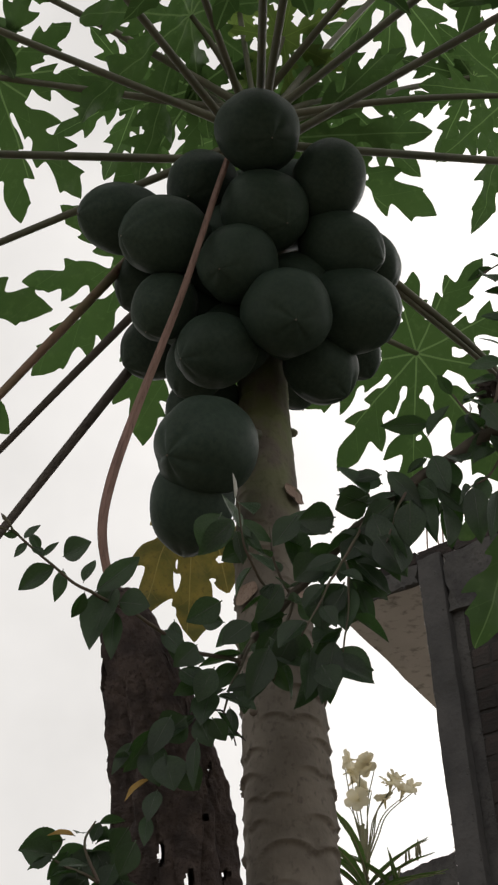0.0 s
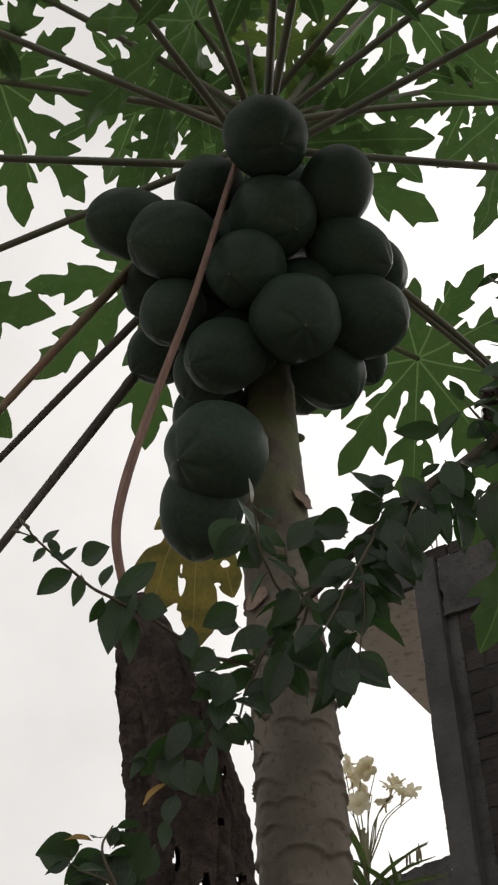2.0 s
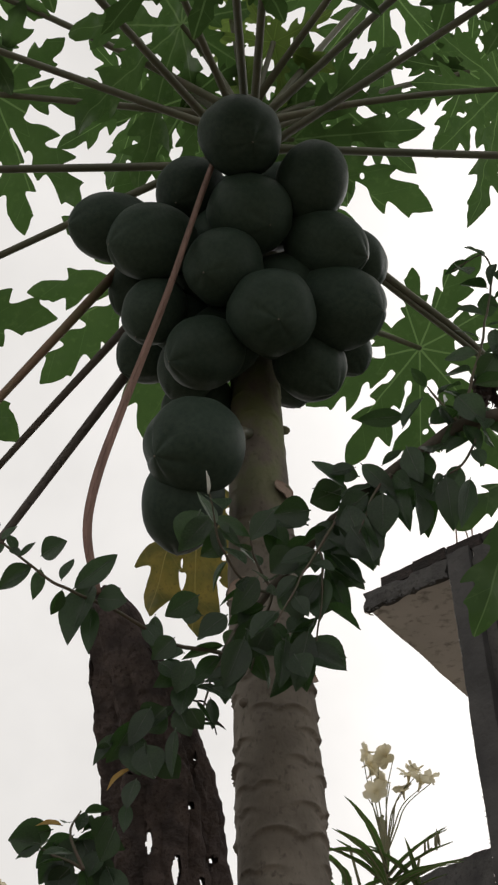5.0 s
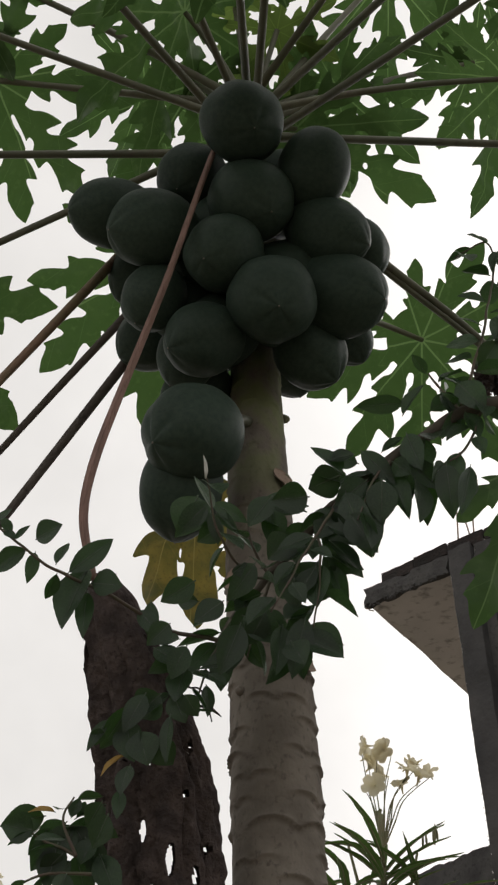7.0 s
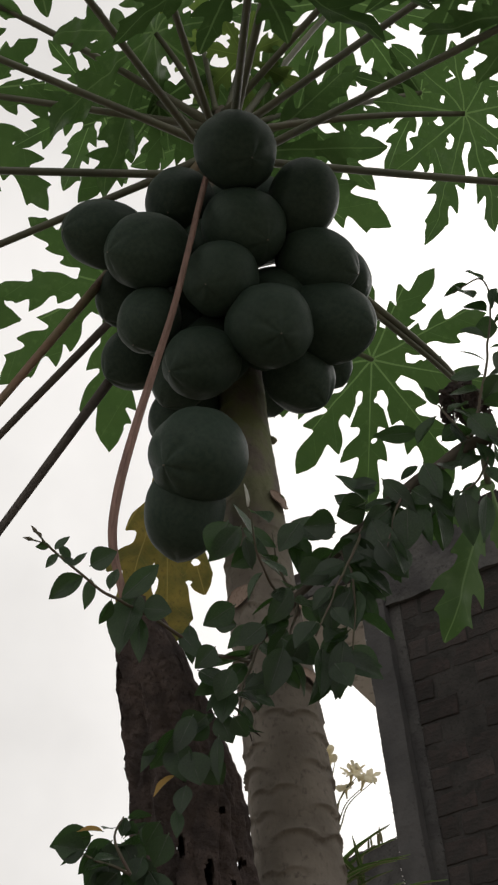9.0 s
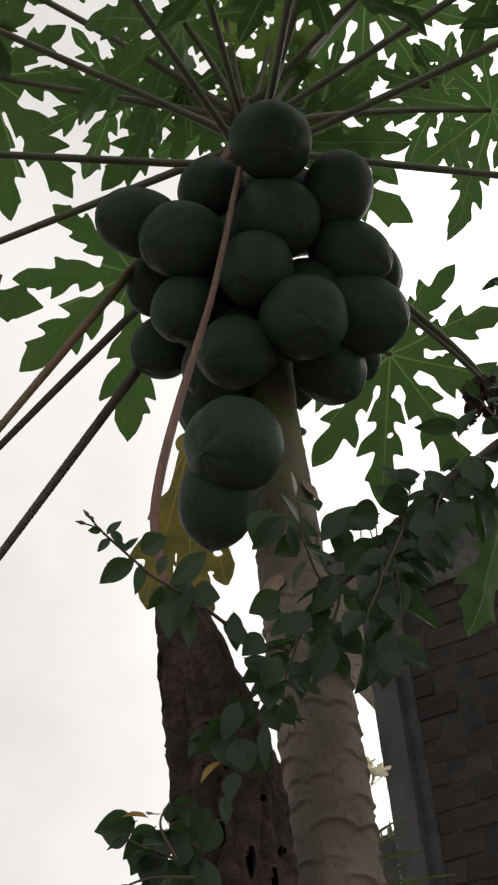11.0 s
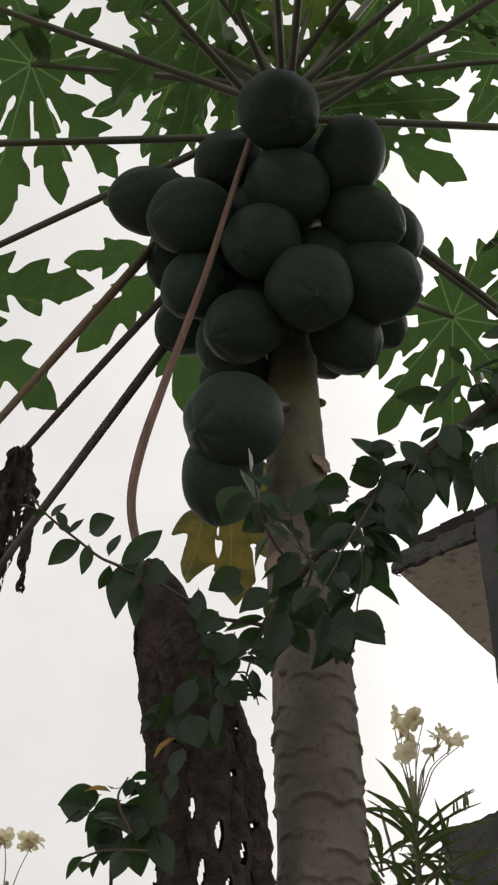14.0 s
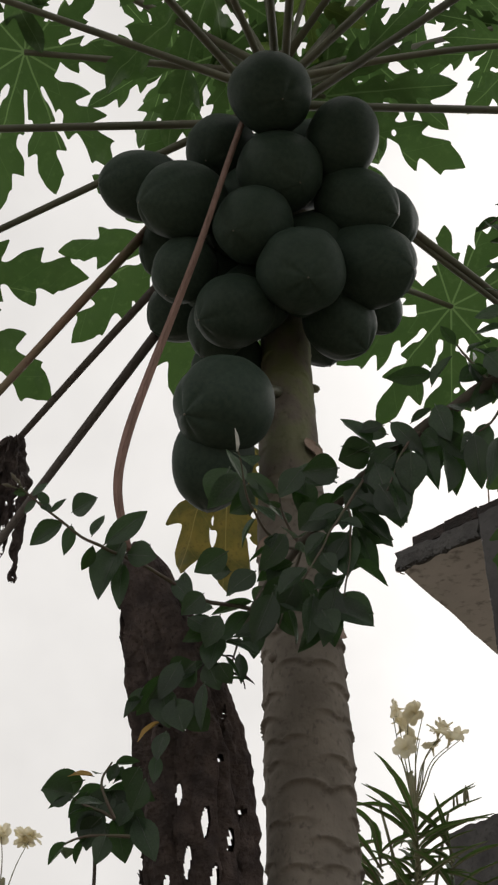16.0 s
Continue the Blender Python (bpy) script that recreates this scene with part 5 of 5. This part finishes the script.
COURSE, PITCH = 0.089, 0.172
BRICKS = [brick_mesh(s, PITCH - 0.009, COURSE - 0.010, 0.045) for s in range(8)]
HALVES = [brick_mesh(s + 20, PITCH * 0.5 - 0.009, COURSE - 0.010, 0.045) for s in range(4)]
rnd_b = random.Random(12)
turn_b = math.degrees(math.atan2(ALONG.y, ALONG.x))
row, z = 0, 2.62
while z + COURSE < 4.06:
    s = 0.160
    if row % 2:
        pieces = [(s, True)]
        s += PITCH * 0.5
    else:
        pieces = []
    while s + PITCH < 2.3:
        pieces.append((s, False))
        s += PITCH
    for s, half in pieces:
        if (abs(s - 0.32) < 0.09 and abs(z - 2.97) < 0.03):
            continue                                     # a missing brick leaves a hole
        m = pose(0, 0, 0, 0, 0, turn_b)
        m.translation = wall_point(s, 0.0145 + rnd_b.uniform(-0.0025, 0.003), z + rnd_b.uniform(-.003, .003)) - BUILD_AT
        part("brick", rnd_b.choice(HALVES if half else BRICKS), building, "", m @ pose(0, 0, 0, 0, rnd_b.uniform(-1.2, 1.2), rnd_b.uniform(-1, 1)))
    z += COURSE
    row += 1


def course_bricks():
    """A course of bricks laid on the slab's edge."""
    rnd = random.Random(77)
    s = -0.35
    while s < 2.2:
        m = pose(0, 0, 0, 0, 0, turn_b)
        m.translation = wall_point(s, -0.004 + rnd.uniform(-0.006, 0.006), 4.300 + rnd.uniform(-.003, .003)) - BUILD_AT
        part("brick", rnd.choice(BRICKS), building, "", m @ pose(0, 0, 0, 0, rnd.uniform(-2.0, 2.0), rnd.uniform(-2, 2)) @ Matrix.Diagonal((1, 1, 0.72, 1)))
        s += PITCH


course_bricks()


def crumbs(name, seed, s0, s1, b, z0, z1, count, size, mat, label):
    """Lumps of spilt mortar clinging along an edge."""
    rnd = random.Random(seed)
    V, F = [], []
    for _ in range(count):
        c = wall_point(rnd.uniform(s0, s1), b + rnd.uniform(-0.003, 0.003), rnd.uniform(z0, z1))
        r = size * rnd.uniform(0.5, 1.5)
        o = len(V)
        for d in ((1, 0, 0), (-1, 0, 0), (0, 1, 0), (0, -1, 0), (0, 0, 1), (0, 0, -1)):
            V.append(c + Vector(d) * r * rnd.uniform(0.6, 1.3) - BUILD_AT)
        F += [(o + i, o + j, o + k) for i, j, k in ((0, 2, 4), (2, 1, 4), (1, 3, 4), (3, 0, 4), (2, 0, 5), (1, 2, 5), (3, 1, 5), (0, 3, 5))]
    tagged(part(name, shape(name, V, F, mat), building, label), kind="stuff")


crumbs("mortar_edge", 1, -0.003, 0.004, -0.016, 2.6, 4.20, 90, 0.0026, SOFFIT, "pale spilt mortar along the column's edge")
crumbs("mortar_smear", 2, 0.088, 0.106, -0.018, 2.6, 4.10, 110, 0.0028, CONCRETE, "spilt mortar beside the column")
crumbs("mortar_lumps", 3, 0.150, 0.165, 0.014, 2.6, 4.06, 90, 0.0035, CONCRETE, "spilt mortar at the brickwork's end")
crumbs("slab_crumbs", 4, -0.43, 0.10, -0.012, 4.205, 4.225, 110, 0.006, MOULD, "ragged cement under the slab edge")
for z in (4.205, 4.19):
    p = wall_point(-0.425 + (4.21 - z) * 1.2, 0.0, z)
    v, f = tube([p, p + Vector((-0.02, -0.01, -0.002))], [0.0025, 0.0025], 6)
    part("rebar", shape("rebar", [np.array(q) - BUILD_AT for q in v], f, STEEL), building, "stub of rusty bar")

# lower wall behind
lowwall = thing("garden_wall", (0.9, 5.7, 0.0), "low dark weathered masonry wall behind the house", "wall", kind="structure")


def rough_wall(p0, p1, thick, height, mat):
    d = Vector((p1[0] - p0[0], p1[1] - p0[1], 0))
    L = d.length
    d.normalize()
    nrm = Vector((-d.y, d.x, 0))
    n, V, F = 40, [], []
    for i in range(n + 1):
        c = Vector((p0[0], p0[1], 0)) + d * L * i / n
        top = height + 0.012 * noise.noise(c * 9) + 0.008 * noise.noise(c * 31)
        for a, h in ((0, -0.03), (0, top), (thick, top - 0.005), (thick, -0.03)):
            V.append(c + nrm * a + Vector((0, 0, h)))
    for i in range(n):
        for k in range(3):
            F.append((i * 4 + k, i * 4 + k + 1, i * 4 + k + 5, i * 4 + k + 4))
    F += [(0, 1, 2, 3), (n * 4 + 3, n * 4 + 2, n * 4 + 1, n * 4)]
    return V, F


v, f = rough_wall((0.60, 6.03), (1.35, 5.03), 0.12, 3.5, MOULD)
part("wall_body", shape("wall_body", [q - Vector((0.9, 5.7, 0)) for q in v], f, MOULD, smooth=False), lowwall)


# ---------------------------------------------------------------- oleanders
def petal_mesh(seed):
    n, w, V, F = 6, 4, [], []
    for i in range(n + 1):
        u = i / n
        half = 0.5 * (0.25 + 0.75 * math.sin(math.pi * min(1, u * 0.62 + 0.12))) * (1 if u < 0.9 else 0.85)
        for j in range(w + 1):
            s = j / w * 2 - 1
            V.append((u, s * half * 0.85, 0.30 * u * u * -0.6 + 0.12 * s * s + 0.16 * noise.noise(Vector((u * 3, s * 2, seed)))))
    for i in range(n):
        for j in range(w):
            F.append((i * (w + 1) + j, (i + 1) * (w + 1) + j, (i + 1) * (w + 1) + j + 1, i * (w + 1) + j + 1))
    return V, F


def flower_mesh(seed):
    """A five-petalled funnel flower of unit radius opening along z."""
    rnd = random.Random(seed)
    pieces = []
    for k in range(5):
        V, F = petal_mesh(seed * 7 + k)
        m = pose(0, 0, 0, 0, 0, 72 * k + rnd.uniform(-8, 8)) @ pose(0.10, 0, 0, 0, -rnd.uniform(5, 45), 0) @ pose(0, 0, 0, rnd.uniform(-18, 18), 0, 0)
        pieces.append(([tuple(m @ Vector(q)) for q in V], F, 0))
    v, f = tube([(0, 0, -0.75), (0, 0, -0.35), (0, 0, 0.02)], [0.06, 0.09, 0.17], 8)
    pieces.append((v, f, 0))
    V, F, M = joined(*pieces)
    return shape("flower", V, F, [PETAL], M)


FLOWERS = [flower_mesh(s) for s in range(4)]
OLE = [simple_leaf(s, [OLE_LEAF, OLE_STEM], 1.0, wd, 0.5, cu) for s, wd, cu in ((11, 0.09, 0.75), (12, 0.105, 1.25), (13, 0.08, 0.45))]
BUD = shape("bud", *tube([(0, 0, 0), (0, 0, 0.4), (0, 0, 0.8), (0, 0, 1.0)], [0.10, 0.16, 0.11, 0.02], 7), OLE_STEM)


def oleander(base, top, seed, label, heads, leaves=26, buds=None, spread=1.0):
    """A bush of straight stems with long narrow leaves and clusters of pale flowers."""
    rnd = random.Random(seed)
    at = Vector(base)
    ob = thing("oleander", at, label, "flowering shrub", "oleanders")
    top = np.array(top, float)

    def stem(points, r0, r1):
        pts = spline(points, 14)
        v, f = tube(pts, [r0 + (r1 - r0) * i / 14 for i in range(15)], 6)
        return part("stem", shape("stem", [np.array(q) - at for q in v], f, OLE_STEM), ob), pts

    trunk, pts = stem([base, np.array(base) * 0.4 + top * 0.6 + (0.02, 0, -0.2), top - (0.0, 0, 0.12), top], 0.012, 0.004)
    shoots = [(trunk, top - (0, 0, 0.02), 0.0)]
    for k in range(3):
        a = 2.1 * k + 0.5
        tip = top + np.array((math.cos(a) * 0.09, math.sin(a) * 0.05, -0.09 + 0.03 * k)) * spread
        shoots.append((stem([top - (0, 0, 0.55), (top + tip) / 2 - (0, 0, 0.22), tip], 0.005, 0.003)[0], tip, 0.0))
    for k in range(leaves):
        st, tip, _ = shoots[k % 4]
        p = tip - np.array((0, 0, 0.07 + 0.26 * rnd.random() ** 0.9))
        a = k * 2.09 + rnd.uniform(-0.4, 0.4)
        way = (math.cos(a), math.sin(a), rnd.uniform(0.25, 1.3))
        m = frame_from(way, (-math.cos(a) * 0.6, -math.sin(a) * 0.6, 1), Vector(p) - at)
        L = rnd.uniform(0.13, 0.20) * spread
        part("leaf", rnd.choice(OLE), st, "", m @ Matrix.Diagonal((L, L, L, 1)))
    for hx, hy, hz, n in heads:
        h = top + np.array((hx, hy, hz))
        st, _ = stem([top - (0, 0, 0.10), top + (0.25 * hx, 0, -0.03), (top + h) / 2 + (rnd.uniform(-0.008, 0.004), rnd.uniform(-0.01, 0.01), -0.012), h], 0.0020, 0.0010)
        for k in range(n):
            q = h + np.array((rnd.uniform(-1, 1) * 0.020, rnd.uniform(-1, 1) * 0.02, rnd.uniform(-0.6, 1) * 0.018))
            m = frame_from((rnd.uniform(-1, 1), rnd.uniform(-1, 1), rnd.uniform(-.3, .3)), (rnd.uniform(-1, 1), rnd.uniform(-1.3, 0.1), rnd.uniform(-0.2, 0.9)), Vector(q) - at)
            sc = rnd.uniform(0.023, 0.031)
            part("flower", rnd.choice(FLOWERS), st, "", m @ Matrix.Diagonal((sc, sc, sc, 1)))
    for bx, by, bz in buds or ():
        h = top + np.array((bx, by, bz))
        st, _ = stem([top - (0, 0, 0.16), (top + h) / 2 + (0.02, 0, -0.06), h], 0.003, 0.0015)
        for k in range(6):
            m = frame_from((1, 0, 0), (rnd.uniform(-.8, .8), rnd.uniform(-.8, .8), 1), Vector(h) - at + Vector((rnd.uniform(-.02, .02), 0, rnd.uniform(-.02, .01))))
            part("bud", BUD, st, "", m @ Matrix.Diagonal((0.018, 0.018, 0.034, 1)))
    return ob


oleander((0.33, 3.10, 0.0), (0.262, 3.06, 2.58), 3, "oleander bush with cream-white flower clusters and narrow leaves",
         [(-0.039, 0.0, 0.142, 2), (-0.002, 0.01, 0.136, 1), (0.030, 0.0, 0.132, 1), (-0.024, 0.0, 0.113, 1), (0.021, 0.0, 0.077, 1), (0.052, 0.01, 0.064, 1), (0.084, 0.0, 0.098, 2),
          (0.094, -0.01, 0.066, 1), (0.122, 0.0, 0.084, 1), (0.066, 0.0, 0.086, 1), (-0.030, 0.0, 0.040, 1)], 84, [(0.107, 0.0, -0.074)])
oleander((-0.80, 3.35, 0.0), (-0.72, 3.30, 2.40), 5, "smaller oleander bush with one cream-white flower cluster", [(-0.02, 0, 0.10, 4), (0.05, 0, 0.09, 4)], 24)
